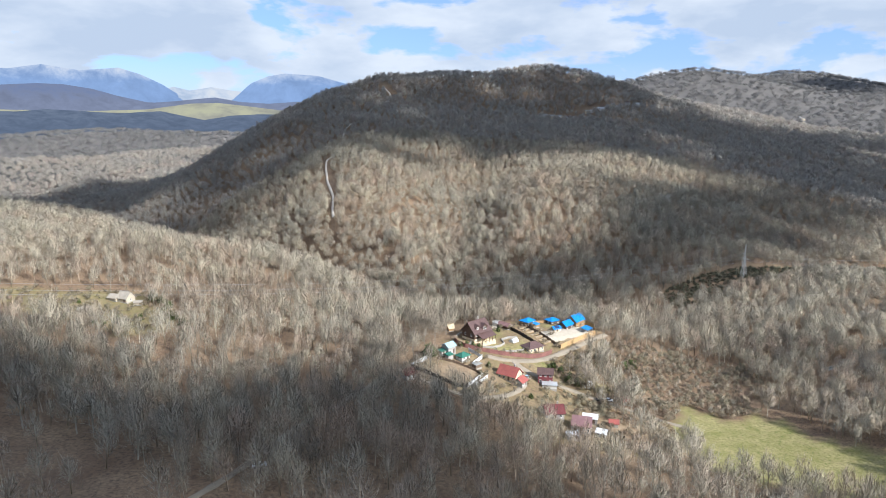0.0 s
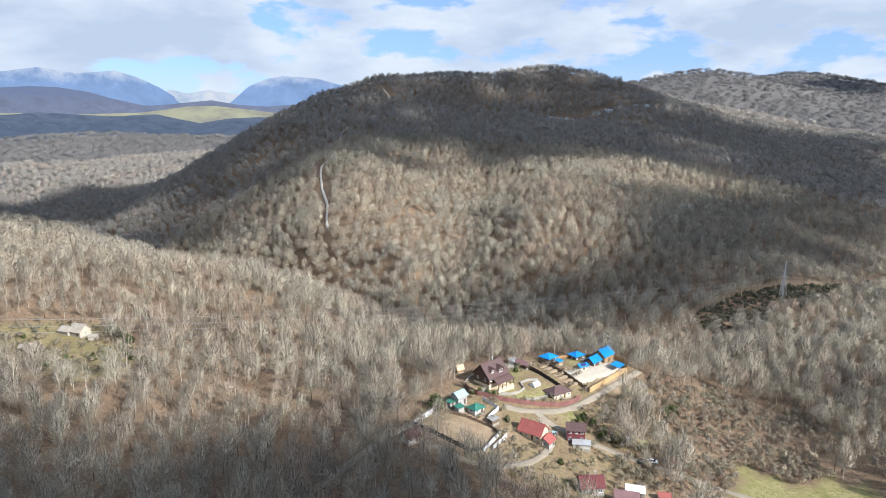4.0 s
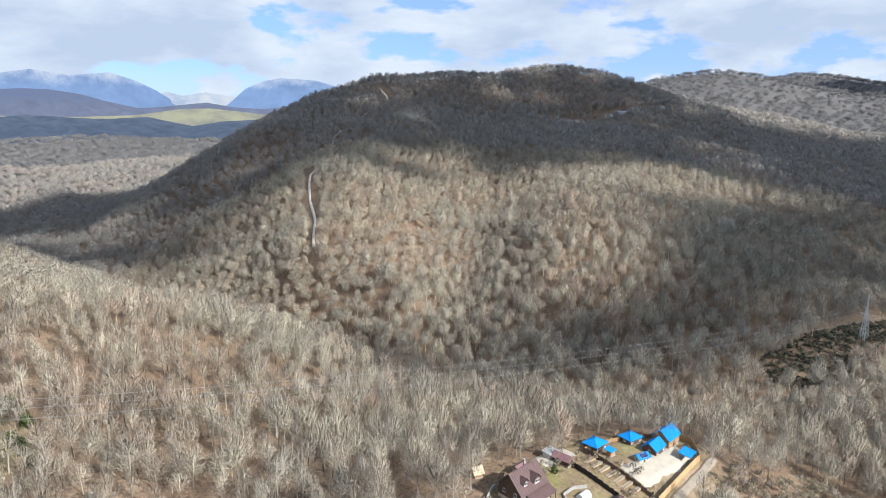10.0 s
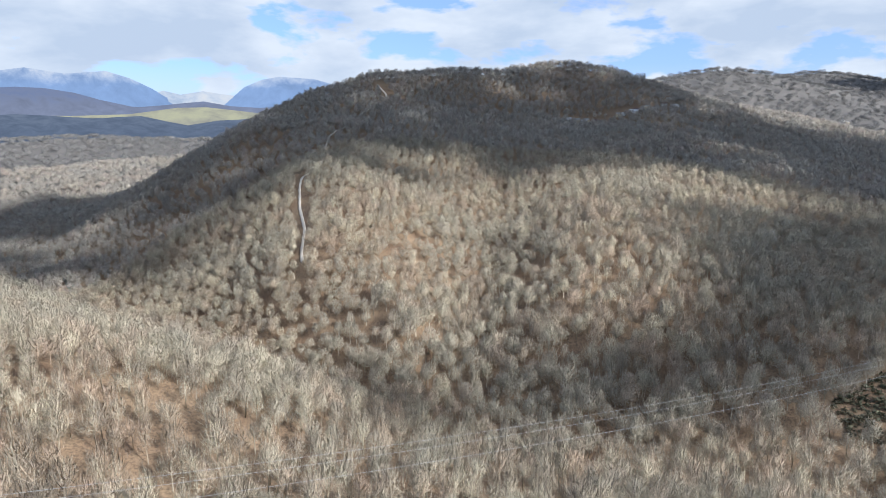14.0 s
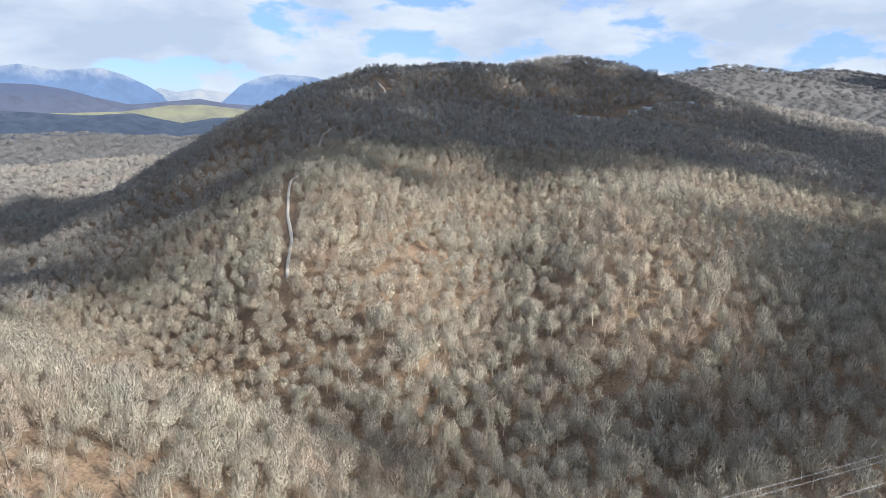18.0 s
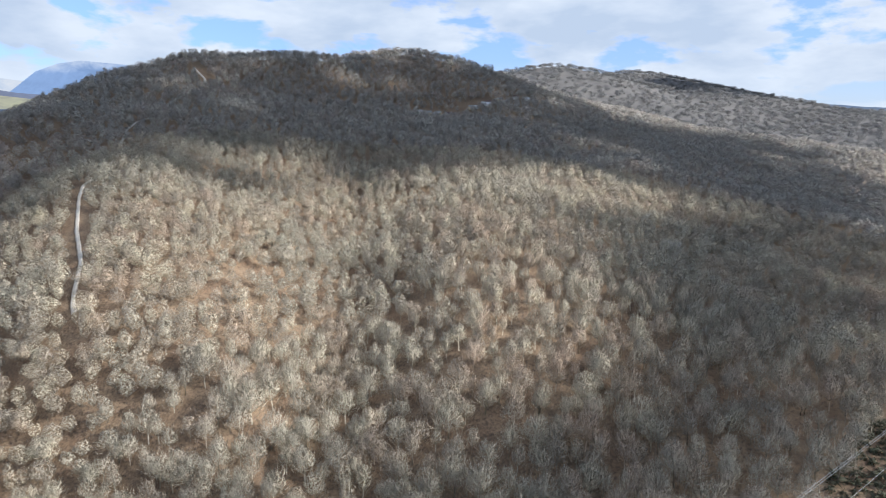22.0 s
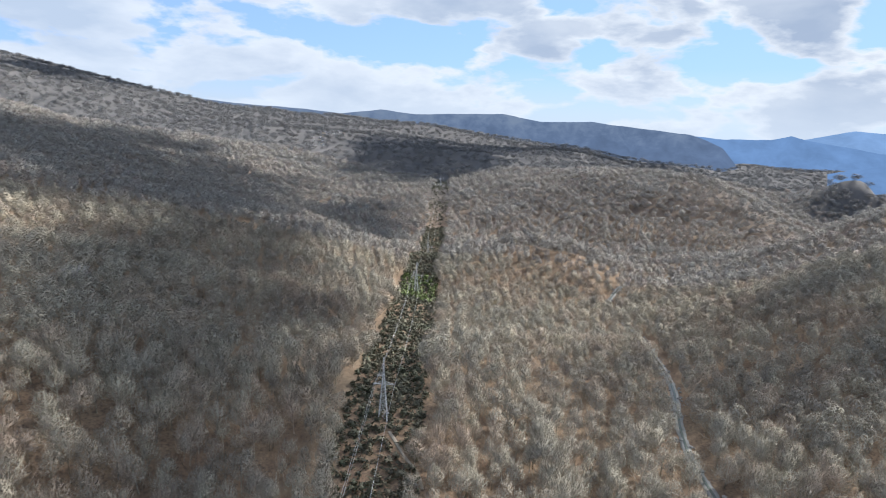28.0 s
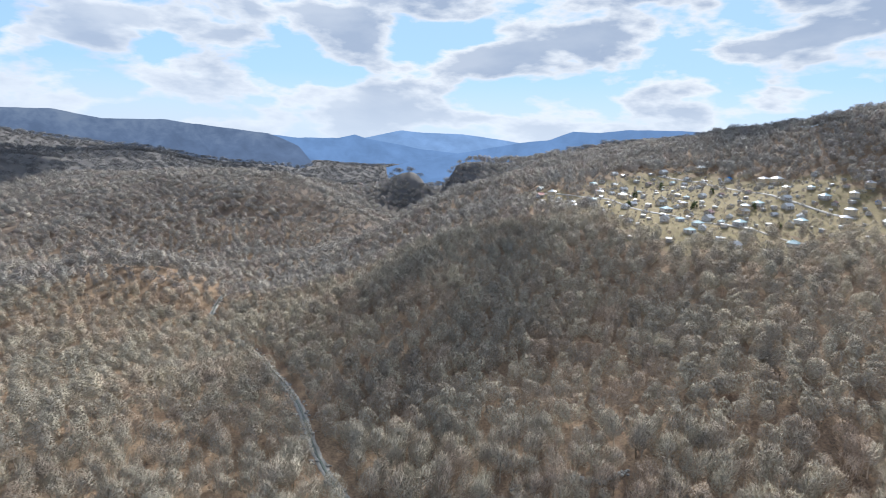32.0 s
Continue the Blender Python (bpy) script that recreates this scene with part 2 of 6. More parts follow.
spine((250, 451, 12), (380, 500, 4), (504, 541, -8), (600, 575, -7), (650, 592, -10), (710, 613, -26), (800, 645, -36), (900, 680, -42), (1000, 712, -38), (1130, 760, -20), (1250, 800, -4), (1310, 822, 0), (1441, 867, -8))
# edge of the river terrace, the side valley behind it and the wooded hill beyond
spine((610, 560, -4), (655, 500, 6), (690, 450, 3), (704, 410, -10))
spine((820, 560, -42), (880, 470, -46), (920, 390, -44))
spine((1300, 700, 8), (1325, 600, 14), (1302, 503, 32), (1260, 326, 43), (1234, 244, 23), (1200, 206, 0))
spine((588, 691, 15), (630, 914, 46), (700, 1130, 84), (787, 1333, 112))
# crest of the main hill and its flanks
spine((-390, 1060, 20), (-280, 980, 66), (-195, 1010, 112), (-130, 1130, 160), (-60, 1270, 205), (60, 1340, 218), (200, 1400, 226),
      (310, 1450, 247), (420, 1460, 228), (520, 1450, 200), (650, 1500, 165), (800, 1560, 150))
spine((-460, 1180, 10), (-300, 1300, 90), (-100, 1500, 160), (300, 1700, 170), (600, 1800, 140))
spine((-228, 800, 10), (-190, 880, 50))
# spur across the river, slope of the second village, hill behind it
spine((254, 253, 8), (266, 210, 16), (302, 156, 29), (330, 60, 48), (340, -60, 62))
spine((341, 264, 12), (332, 217, 15), (370, 145, 30), (407, 120, 44), (416, -3, 60), (440, -120, 74))
spine((423, 307, 8), (495, 257, 26), (560, 170, 48), (490, 50, 68), (584, 32, 70), (712, 59, 68), (850, 110, 58))
spine((520, -70, 78), (658, -151, 92), (707, -152, 98), (830, -60, 92))
spine((480, -420, 188), (655, -330, 166), (770, -288, 140), (885, -228, 120), (1030, -190, 95), (1160, -170, 82), (1303, -285, 88), (1460, -181, 67), (1611, -33, 44), (1660, 40, 18))
spine((400, -700, 175), (800, -700, 180), (1200, -600, 140), (1500, -500, 120))
# hills downstream
spine((1441, 867, -8), (1560, 930, 0), (1750, 920, 52), (2000, 1000, 50), (2300, 1100, 55))
spine((1600, 800, 20), (2016, 675, 58), (2040, 470, 18), (1940, 262, -14), (1830, 133, -24))
spine((1590, -821, 140), (1860, -1033, 130), (2200, -1000, 120), (2600, -1150, 110))
spine((1450, -1087, 140), (1411, -1400, 140), (900, -1300, 150), step=300)
# far ridges
spine((800, 2000, 190), (1066, 2361, 312), (1350, 2600, 290), (1560, 2800, 300), (1739, 2888, 352), (2100, 2750, 285), (2476, 2581, 205),
      (2970, 2080, 150), (3350, 1146, 60), (3440, 250, -30), (3370, -343, -40), (3180, -1030, -30), (2900, -1800, 120), step=300)
spine((1000, 1700, 120), (1500, 1900, 150), (2000, 1750, 120), (2500, 1300, 105), step=300)
spine((1200, 1250, 60), (1700, 1350, 85), (2200, 1250, 80), step=300)
# left distance
spine((-700, 1500, 20), (-850, 1750, 45), (-560, 1700, 40), (-350, 1500, 10), step=200)
spine((-1300, 1800, 60), (-1100, 2150, 92), (-700, 2150, 88), (-350, 2100, 60), step=250)
spine((-1300, 2500, 70), (-800, 2600, 70), (-300, 2700, 70), (100, 2700, 80), step=350)
spine((-2200, 2900, 80), (-1250, 3050, 70), (-600, 3150, 70), (0, 3300, 90), step=400)
# rim
for _k in range(16):
    LINES.append((4800 * math.cos(_k * math.pi / 8), 4800 * math.sin(_k * math.pi / 8), 0.0 if _k in (0, 1, 13, 14, 15) else 110.0))
LINES.extend([(-1500, 300, 140.0), (-900, 500, 80.0), (-800, -300, 120.0), (0, -400, 60.0), (-300, -100, 70.0), (200, -900, 200.0), (-1000, 1500, 30.0)])


def thin_plate():
    p = np.array(LINES)
    k = len(p)
    c = p[:, :2] / 1000
    d2 = ((c[:, None] - c[None]) ** 2).sum(-1) + 1e-9
    a = np.zeros((k + 3, k + 3))
    a[:k, :k] = 0.5 * d2 * np.log(d2) + np.eye(k) * 2e-4
    a[:k, k] = a[k, :k] = 1
    a[:k, k + 1:] = c
    a[k + 1:, :k] = c.T
    w = np.linalg.solve(a, np.r_[p[:, 2], 0, 0, 0])
    return c, w


_C, _W = thin_plate()


def fold(x, y):
    """Small rises and runnels on top of the main lie."""
    s = np.sin
    far = np.clip((np.hypot(x - 80, y - 300) - 160) / 500, 0, 1)
    v = 2.6 * s(x / 31 + 1.7 * s(y / 57)) * s(y / 43 + 1.3 * s(x / 71)) + 1.5 * s(x / 17 + y / 23 + 2 * s(y / 37))
    big = 10.0 * s(x / 127 + 1.9 * s(y / 211)) * s(y / 171 + 1.1 * s(x / 163))
    return v * far + big * np.clip((np.hypot(x - 100, y - 500) - 700) / 1500, 0, 1)


def height(x, y):
    x, y = np.atleast_1d(np.asarray(x, float)), np.atleast_1d(np.asarray(y, float))
    out = np.empty(len(x))
    for i in range(0, len(x), 20000):
        q = np.stack([x[i:i + 20000], y[i:i + 20000]], 1) / 1000
        d2 = ((q[:, None] - _C[None]) ** 2).sum(-1) + 1e-9
        out[i:i + 20000] = 0.5 * (d2 * np.log(d2)) @ _W[:-3] + _W[-3] + q @ _W[-2:]
    return out + fold(x, y)


def lie(x, y):
    return float(height(x, y)[0])


# ---- what grows where ----
def off_line(x, y, points):
    """Distance of places from a broken line."""
    best = np.full(len(x), 1e9)
    for (ax, ay), (bx, by) in zip(points, points[1:]):
        dx, dy = bx - ax, by - ay
        t = np.clip(((x - ax) * dx + (y - ay) * dy) / (dx * dx + dy * dy), 0, 1)
        best = np.minimum(best, np.hypot(x - ax - t * dx, y - ay - t * dy))
    return best


LINE_WAY = [(-330, 245), (258, 454), (504, 541), (760, 630), (1070, 738), (1441, 867), (1900, 1030), (2500, 1240)]
CUT = LINE_WAY[1:]
RIVER = [(228, 312), (252, 320), (270, 326), (283, 331), (296, 335), (316, 338), (362, 341), (460, 355), (569, 383), (609, 398), (660, 389), (728, 372), (823, 335)]
TRACK = [(-78, 640), (-80, 646), (-84, 690), (-96, 740), (-104, 790), (-106, 816), (-92, 838)]
TRACK_TOP = [(-92, 838), (-96, 960), (-70, 1040), (-58, 1110), (-36, 1160), (-34, 1200), (-48, 1240)]


HAMLET_ROWS = (((250, 1216), (320, 1222)), ((340, 1226), (440, 1272)), ((440, 1272), (640, 1316)), ((745, 1318), (870, 1412)))


def blob(x, y, cx, cy, rx, ry, turn=0.0):
    c, s = math.cos(radians(turn)), math.sin(radians(turn))
    u, v = (x - cx) * c + (y - cy) * s, -(x - cx) * s + (y - cy) * c
    w = 0.12 * np.sin(u / 7 + v / 11) + 0.1 * np.sin(v / 5 - u / 13)
    return (u / rx) ** 2 + (v / ry) ** 2 < 1 + 2 * w


def hamlet(x, y):
    return blob(x, y, 58, 296, 28, 68, -38) | blob(x, y, 60, 250, 30, 26) | blob(x, y, 22, 262, 22, 18) | blob(x, y, 66, 228, 22, 20) | blob(x, y, 100, 232, 24, 12)


def meadow(x, y):
    return blob(x, y, 150, 222, 46, 33, -42)


def orchard(x, y):
    """Rough grass round the white house."""
    return blob(x, y, -172, 345, 30, 16) | blob(x, y, -205, 335, 30, 18) | blob(x, y, -150, 322, 34, 18, -30)


def second_village(x, y):
    return (blob(x, y, 520, 0, 110, 80, -25) | blob(x, y, 640, -60, 120, 90, -30) | blob(x, y, 640, 45, 110, 28, 5) | blob(x, y, 520, -110, 120, 70, -20))


def open_ground(x, y):
    a = hamlet(x, y) | meadow(x, y) | orchard(x, y) | second_village(x, y)
    a |= off_line(x, y, CUT) < 17 + 3 * np.sin(x / 19)
    a |= off_line(x, y, [(200, 433), (258, 454)]) < 13
    a |= off_line(x, y, RIVER[:8]) < 4.6
    a |= off_line(x, y, RIVER[7:]) < 2.0
    a |= blob(x, y, 613, 397, 9, 6, 20)
    a |= off_line(x, y, TRACK) < 5.5
    a |= off_line(x, y, TRACK_TOP[4:]) < 6.0
    for line in HAMLET_ROWS:
        a |= off_line(x, y, line) < 9
    return a


# ---- ground ----
def link_mesh(name, verts, tris, mat, smooth=False):
    """A mesh straight from arrays of places and triangles."""
    me = bpy.data.meshes.new(name)
    me.vertices.add(len(verts))
    me.vertices.foreach_set("co", np.asarray(verts, np.float32).ravel())
    tris = np.asarray(tris, np.int32)
    k = tris.shape[1]
    me.loops.add(tris.size)
    me.loops.foreach_set("vertex_index", tris.ravel())
    me.polygons.add(len(tris))
    me.polygons.foreach_set("loop_start", np.arange(0, tris.size, k, dtype=np.int32))
    if smooth:
        me.polygons.foreach_set("use_smooth", np.ones(len(tris), bool))
    me.update(calc_edges=True)
    me.materials.append(mat)
    return new(name, me)


def ground_material():
    m = bpy.data.materials.new("leaf_litter_and_grass")
    m.use_nodes = True
    t = m.node_tree
    b = t.nodes["Principled BSDF"]
    b.inputs["Roughness"].default_value = 0.97
    b.inputs["Specular IOR Level"].default_value = 0.1
    pos = t.nodes.new("ShaderNodeNewGeometry").outputs["Position"]

    def mott(scale, detail=5.0):
        n = node(t, "ShaderNodeTexNoise", Scale=scale, Detail=detail, Roughness=0.65)
        wire(t, pos, n.inputs["Vector"])
        return n.outputs[0]

    litter = blend(t, ramp(t, mott(0.05), ((0.35, 0.0), (0.65, 1.0))), (0.19, 0.125, 0.08), (0.29, 0.205, 0.13))
    litter = blend(t, ramp(t, mott(0.9), ((0.4, 0.0), (0.7, 1.0))), litter, (0.09, 0.067, 0.05))
    grass = blend(t, ramp(t, mott(0.12), ((0.35, 0.0), (0.65, 1.0))), (0.19, 0.18, 0.065), (0.31, 0.265, 0.13))
    grass = blend(t, ramp(t, mott(0.8), ((0.45, 0.0), (0.75, 1.0))), grass, (0.09, 0.11, 0.03))
    soil = blend(t, ramp(t, mott(0.25), ((0.35, 0.0), (0.65, 1.0))), (0.33, 0.25, 0.165), (0.22, 0.155, 0.10))
    at = {}
    for key in ("grass", "soil", "brush"):
        n = t.nodes.new("ShaderNodeAttribute")
        n.attribute_name = key
        at[key] = n.outputs["Fac"]
    # grey tone for far brush that also carries the haze of distance
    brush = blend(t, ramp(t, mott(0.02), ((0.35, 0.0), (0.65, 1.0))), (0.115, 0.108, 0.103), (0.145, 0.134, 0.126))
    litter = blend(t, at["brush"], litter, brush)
    edge = calc(t, "MULTIPLY_ADD", mott(0.3), 1.2, -0.6)
    g = calc(t, "MULTIPLY", calc(t, "ADD", at["grass"], edge), calc(t, "GREATER_THAN", at["grass"], 0.02), clamp=True)
    s = calc(t, "MULTIPLY", calc(t, "ADD", at["soil"], edge), calc(t, "GREATER_THAN", at["soil"], 0.02), clamp=True)
    wire(t, blend(t, s, blend(t, g, litter, grass), soil), b.inputs["Base Color"])
    bp = node(t, "ShaderNodeBump", Strength=0.7, Distance=0.4)
    wire(t, mott(0.7), bp.inputs["Height"])
    wire(t, bp.outputs[0], b.inputs["Normal"])
    return m


def ground():
    n = 350
    u = np.linspace(-1, 1, n)
    k = 3.4
    warp = np.sinh(u * k) / np.sinh(k) * 5600
    gx, gy = np.meshgrid(np.clip(warp + 90, -4900, 4900), np.clip(warp + 330, -4900, 4900))
    x, y = gx.ravel(), gy.ravel()
    z = height(x, y)
    i = np.arange(n * n).reshape(n, n)
    quads = np.stack([i[:-1, :-1], i[:-1, 1:], i[1:, 1:], i[1:, :-1]], -1).reshape(-1, 4)
    ob = link_mesh("ground", np.stack([x, y, z], 1), quads, ground_material(), True)
    grass = np.where(meadow(x, y), 1.0, 0.0)
    grass = np.maximum(grass, np.where(hamlet(x, y), 0.22, 0))
    grass = np.maximum(grass, np.where(orchard(x, y), 0.5, 0))
    grass = np.maximum(grass, np.where(second_village(x, y), 0.42, 0))
    grass = np.maximum(grass, np.where(blob(x, y, -500, 2750, 500, 160, 4), 0.35, 0))
    for lawn in ((43, 291, 6, 4, 30), (53, 293, 6, 3.5, 35), (63, 281, 7, 4, 20), (44, 308, 6, 5, 40), (80, 333, 6, 4, 30), (88, 276, 9, 6, 0)):
        grass = np.maximum(grass, np.where(blob(x, y, *lawn), 1.0, 0))
    soil = np.where(blob(x, y, 20, 258, 16, 10, 20) | blob(x, y, 88, 322, 16, 10, -30) | blob(x, y, 84, 232, 18, 12), 0.9, 0.0)
    soil = np.maximum(soil, np.where(off_line(x, y, [(200, 456), (330, 503)]) < 5, 0.55, 0))
    # grows with distance from the flight, so haze is painted onto far ground
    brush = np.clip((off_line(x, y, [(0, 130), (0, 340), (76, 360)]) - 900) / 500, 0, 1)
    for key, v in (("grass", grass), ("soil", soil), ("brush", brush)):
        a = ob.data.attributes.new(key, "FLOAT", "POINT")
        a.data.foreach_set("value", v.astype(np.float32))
    return tagged(ob, "hilly ground of brown leaf litter with patches of winter grass", "ground", kind="structure")


ground()


# ---- woods ----
def sliver(a, b, w, rng):
    """A thin twig from a to b, w wide at its foot."""
    d = b - a
    s = np.cross(d, rng.normal(size=3))
    s *= w / 2 / (np.linalg.norm(s) + 1e-9)
    return [a - s, a + s, b]


def prism(a, b, r0, r1):
    """A three-sided tapered stem."""
    v = []
    for p, r in ((a, r0), (b, r1)):
        for k in range(3):
            v.append(p + np.array([math.cos(k * 2.0944) * r, math.sin(k * 2.0944) * r, 0]))
    v = np.array(v)
    t = []
    for k in range(3):
        j = (k + 1) % 3
        t += [v[k], v[j], v[3 + j], v[k], v[3 + j], v[3 + k]]
    return t


def tree_shape(rng, limbs, twigs, w, spread, stem=True, low=0.34, spray=0.17, core=0, cloak=0.78):
    """Corners of the triangles of a bare tree one high, its boughs fanning up into a dome: (3 n, 3).
    First the stem and limbs, then four times core triangles of the thick of the crown, then the twigs."""
    out = []
    lean = rng.normal(size=2) * 0.03
    fork = np.array([lean[0], lean[1], rng.uniform(0.31, 0.42)])
    top = np.array([lean[0] * 1.5, lean[1] * 1.5, 0.72])
    if stem:
        out += prism(np.zeros(3) - [0, 0, 0.06], top, 0.0145, 0.005)
    else:
        out += sliver(np.zeros(3) - [0, 0, 0.06], top, 0.035, rng)
    lobes = rng.normal(size=(8, 3))
    lobes[:, 2] = abs(lobes[:, 2]) * 0.7
    lobes /= np.linalg.norm(lobes, axis=1)[:, None]

    def shell(d, ragged=0.08):
        """Edge of the lumpy crown in a direction."""
        r = 0.6 + 0.42 * np.max(lobes @ d) ** 3 + rng.uniform(-ragged, ragged)
        return fork + d * r * [spread, spread, 0.62]

    def at(turn, polar):
        return np.array([math.cos(turn) * math.sin(polar), math.sin(turn) * math.sin(polar), math.cos(polar)])

    def heading_up(lowest):
        c = rng.uniform(lowest, 1.0)
        return at(rng.uniform(0, 6.283), math.acos(c))

    for k in range(limbs):
        d = heading_up(0.15)
        a = top * (rng.uniform(low, 0.62) / top[2])
        out += sliver(a, fork + (shell(d) - fork) * 0.9, 0.015 if stem else w, rng)
    if core:
        # the thick of the crown: a lumpy fan that narrows down to the fork
        turn = rng.uniform(0, 6.283)
        rings = [[fork + (shell(at(turn + 6.2832 * (k + 0.5 * j) / core, t + rng.uniform(-0.12, 0.12)), 0.16) - fork) * f for k in range(core)] for j, (t, f) in enumerate(((0.66, 0.84), (1.38, 0.8)))]
        peak = fork + (shell(np.array([0.05, 0.0, 1.0])) - fork) * 0.82
        foot = fork - [0, 0, 0.18]
        for k in range(core):
            m = (k + 1) % core
            out += [peak, rings[0][k], rings[0][m], rings[0][k], rings[1][k], rings[0][m], rings[0][m], rings[1][k], rings[1][m], foot, rings[1][m], rings[1][k]]
    for k in range(twigs):
        d = heading_up(-0.05)
        b = shell(d)
        if rng.random() < cloak:
            # sprays of fine twigs that stand out of the dome
            side = rng.normal(size=3)
            way = 0.55 * d + 0.4 * side / np.linalg.norm(side) + [0, 0, 0.75]
            a = b - way / np.linalg.norm(way) * spray * rng.uniform(0.7, 1.3)
        else:
            a = fork + (b - fork) * (rng.uniform(0.5, 0.85) if rng.random() < 0.5 else rng.uniform(0.2, 0.6)) + rng.normal(size=3) * 0.03
        b = b + (b - fork) * rng.uniform(-0.05, 0.16)
        out += sliver(a, b, w * rng.uniform(0.55, 1.15), rng)
    return np.array(out)


def places(x0, x1, y0, y1, gap, rng):
    gx, gy = np.meshgrid(np.arange(x0, x1, gap), np.arange(y0, y1, gap))
    x = gx.ravel() + rng.uniform(-0.48, 0.48, gx.size) * gap
    y = gy.ravel() + rng.uniform(-0.48, 0.48, gx.size) * gap
    return x, y


def round_crown(s, heart=0.36):
    """Turns a plant's triangles to face outwards and gives the soft outward normals of its crown."""
    t = s.reshape(-1, 3, 3).copy()
    out = t.mean(1) - [0, 0, heart]
    face = np.cross(t[:, 1] - t[:, 0], t[:, 2] - t[:, 0])
    face /= np.linalg.norm(face, axis=1)[:, None] + 1e-9
    back = (face * out).sum(1) < 0
    t[back] = t[back][:, ::-1]
    face[back] *= -1
    v = t.reshape(-1, 3)
    n = v - [0, 0, heart]
    n /= np.linalg.norm(n, axis=1)[:, None] + 1e-9
    n = n + np.repeat(face, 3, 0) * 0.4
    return v, n / (np.linalg.norm(n, axis=1)[:, None] + 1e-9)


def soften(me, n):
    a = me.attributes.new("custom_normal", "FLOAT_VECTOR", "POINT")
    a.data.foreach_set("vector", np.asarray(n, np.float32).ravel())


def grow(name, shapes, x, y, tall, mat, rng, label, broad=1.0, category="forest", thick=None):
    z = height(x, y)
    shapes = [round_crown(s) for s in shapes]
    normals = []
    pick = rng.integers(len(shapes), size=len(x))
    turn = rng.uniform(0, 6.283, len(x))
    parts = []
    for k, (s, n) in enumerate(shapes):
        m = pick == k
        c, sn = np.cos(turn[m])[:, None], np.sin(turn[m])[:, None]
        h = tall[m][:, None]
        b = broad * rng.uniform(0.8, 1.25, m.sum())[:, None]
        px = (s[None, :, 0] * c - s[None, :, 1] * sn) * h * b + x[m][:, None]
        py = (s[None, :, 0] * sn + s[None, :, 1] * c) * h * b + y[m][:, None]
        pz = s[None, :, 2] * h + z[m][:, None]
        parts.append(np.stack([px, py, pz], -1).reshape(-1, 3))
        nx, ny = n[None, :, 0] * c - n[None, :, 1] * sn, n[None, :, 0] * sn + n[None, :, 1] * c
        normals.append(np.stack([nx, ny, np.broadcast_to(n[None, :, 2], nx.shape)], -1).reshape(-1, 3))
    v = np.concatenate(parts)
    ob = link_mesh(name, v, np.arange(len(v)).reshape(-1, 3), mat)
    soften(ob.data, np.concatenate(normals))
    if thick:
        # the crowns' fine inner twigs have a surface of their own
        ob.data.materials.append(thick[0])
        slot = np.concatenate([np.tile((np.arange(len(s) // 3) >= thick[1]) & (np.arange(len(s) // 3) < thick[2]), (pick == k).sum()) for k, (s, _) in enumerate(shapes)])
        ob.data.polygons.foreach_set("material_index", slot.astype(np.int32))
    return tagged(ob, label, category, kind="stuff")


def reach(x, y):
    """Distance from the line of flight, in plan."""
    return off_line(x, y, [(0, 130), (0, 340), (76, 360)])


def behind_hills(x, y):
    """Slopes that face away behind the crests."""
    return ((y > 1520) & (x > -330) & (x < 720) & (y < 2000)) | ((y < -430) & (x < 1150)) | ((y < -620) & (x < 1500))


def faced(x, y, lo=-46, hi=152):
    a = np.degrees(np.arctan2(x - 20, y - 120))
    return (a > lo) & (a < hi) & ~behind_hills(x, y)


def across(x, y):
    """The full-crowned woods: beyond the gully, down the river and further off."""
    r = reach(x, y)
    return (r >= 240) | ((r >= 80) & ((y > 430) | (x > 185)))


SOLO = []          # trees round the hamlet, built one by one further down


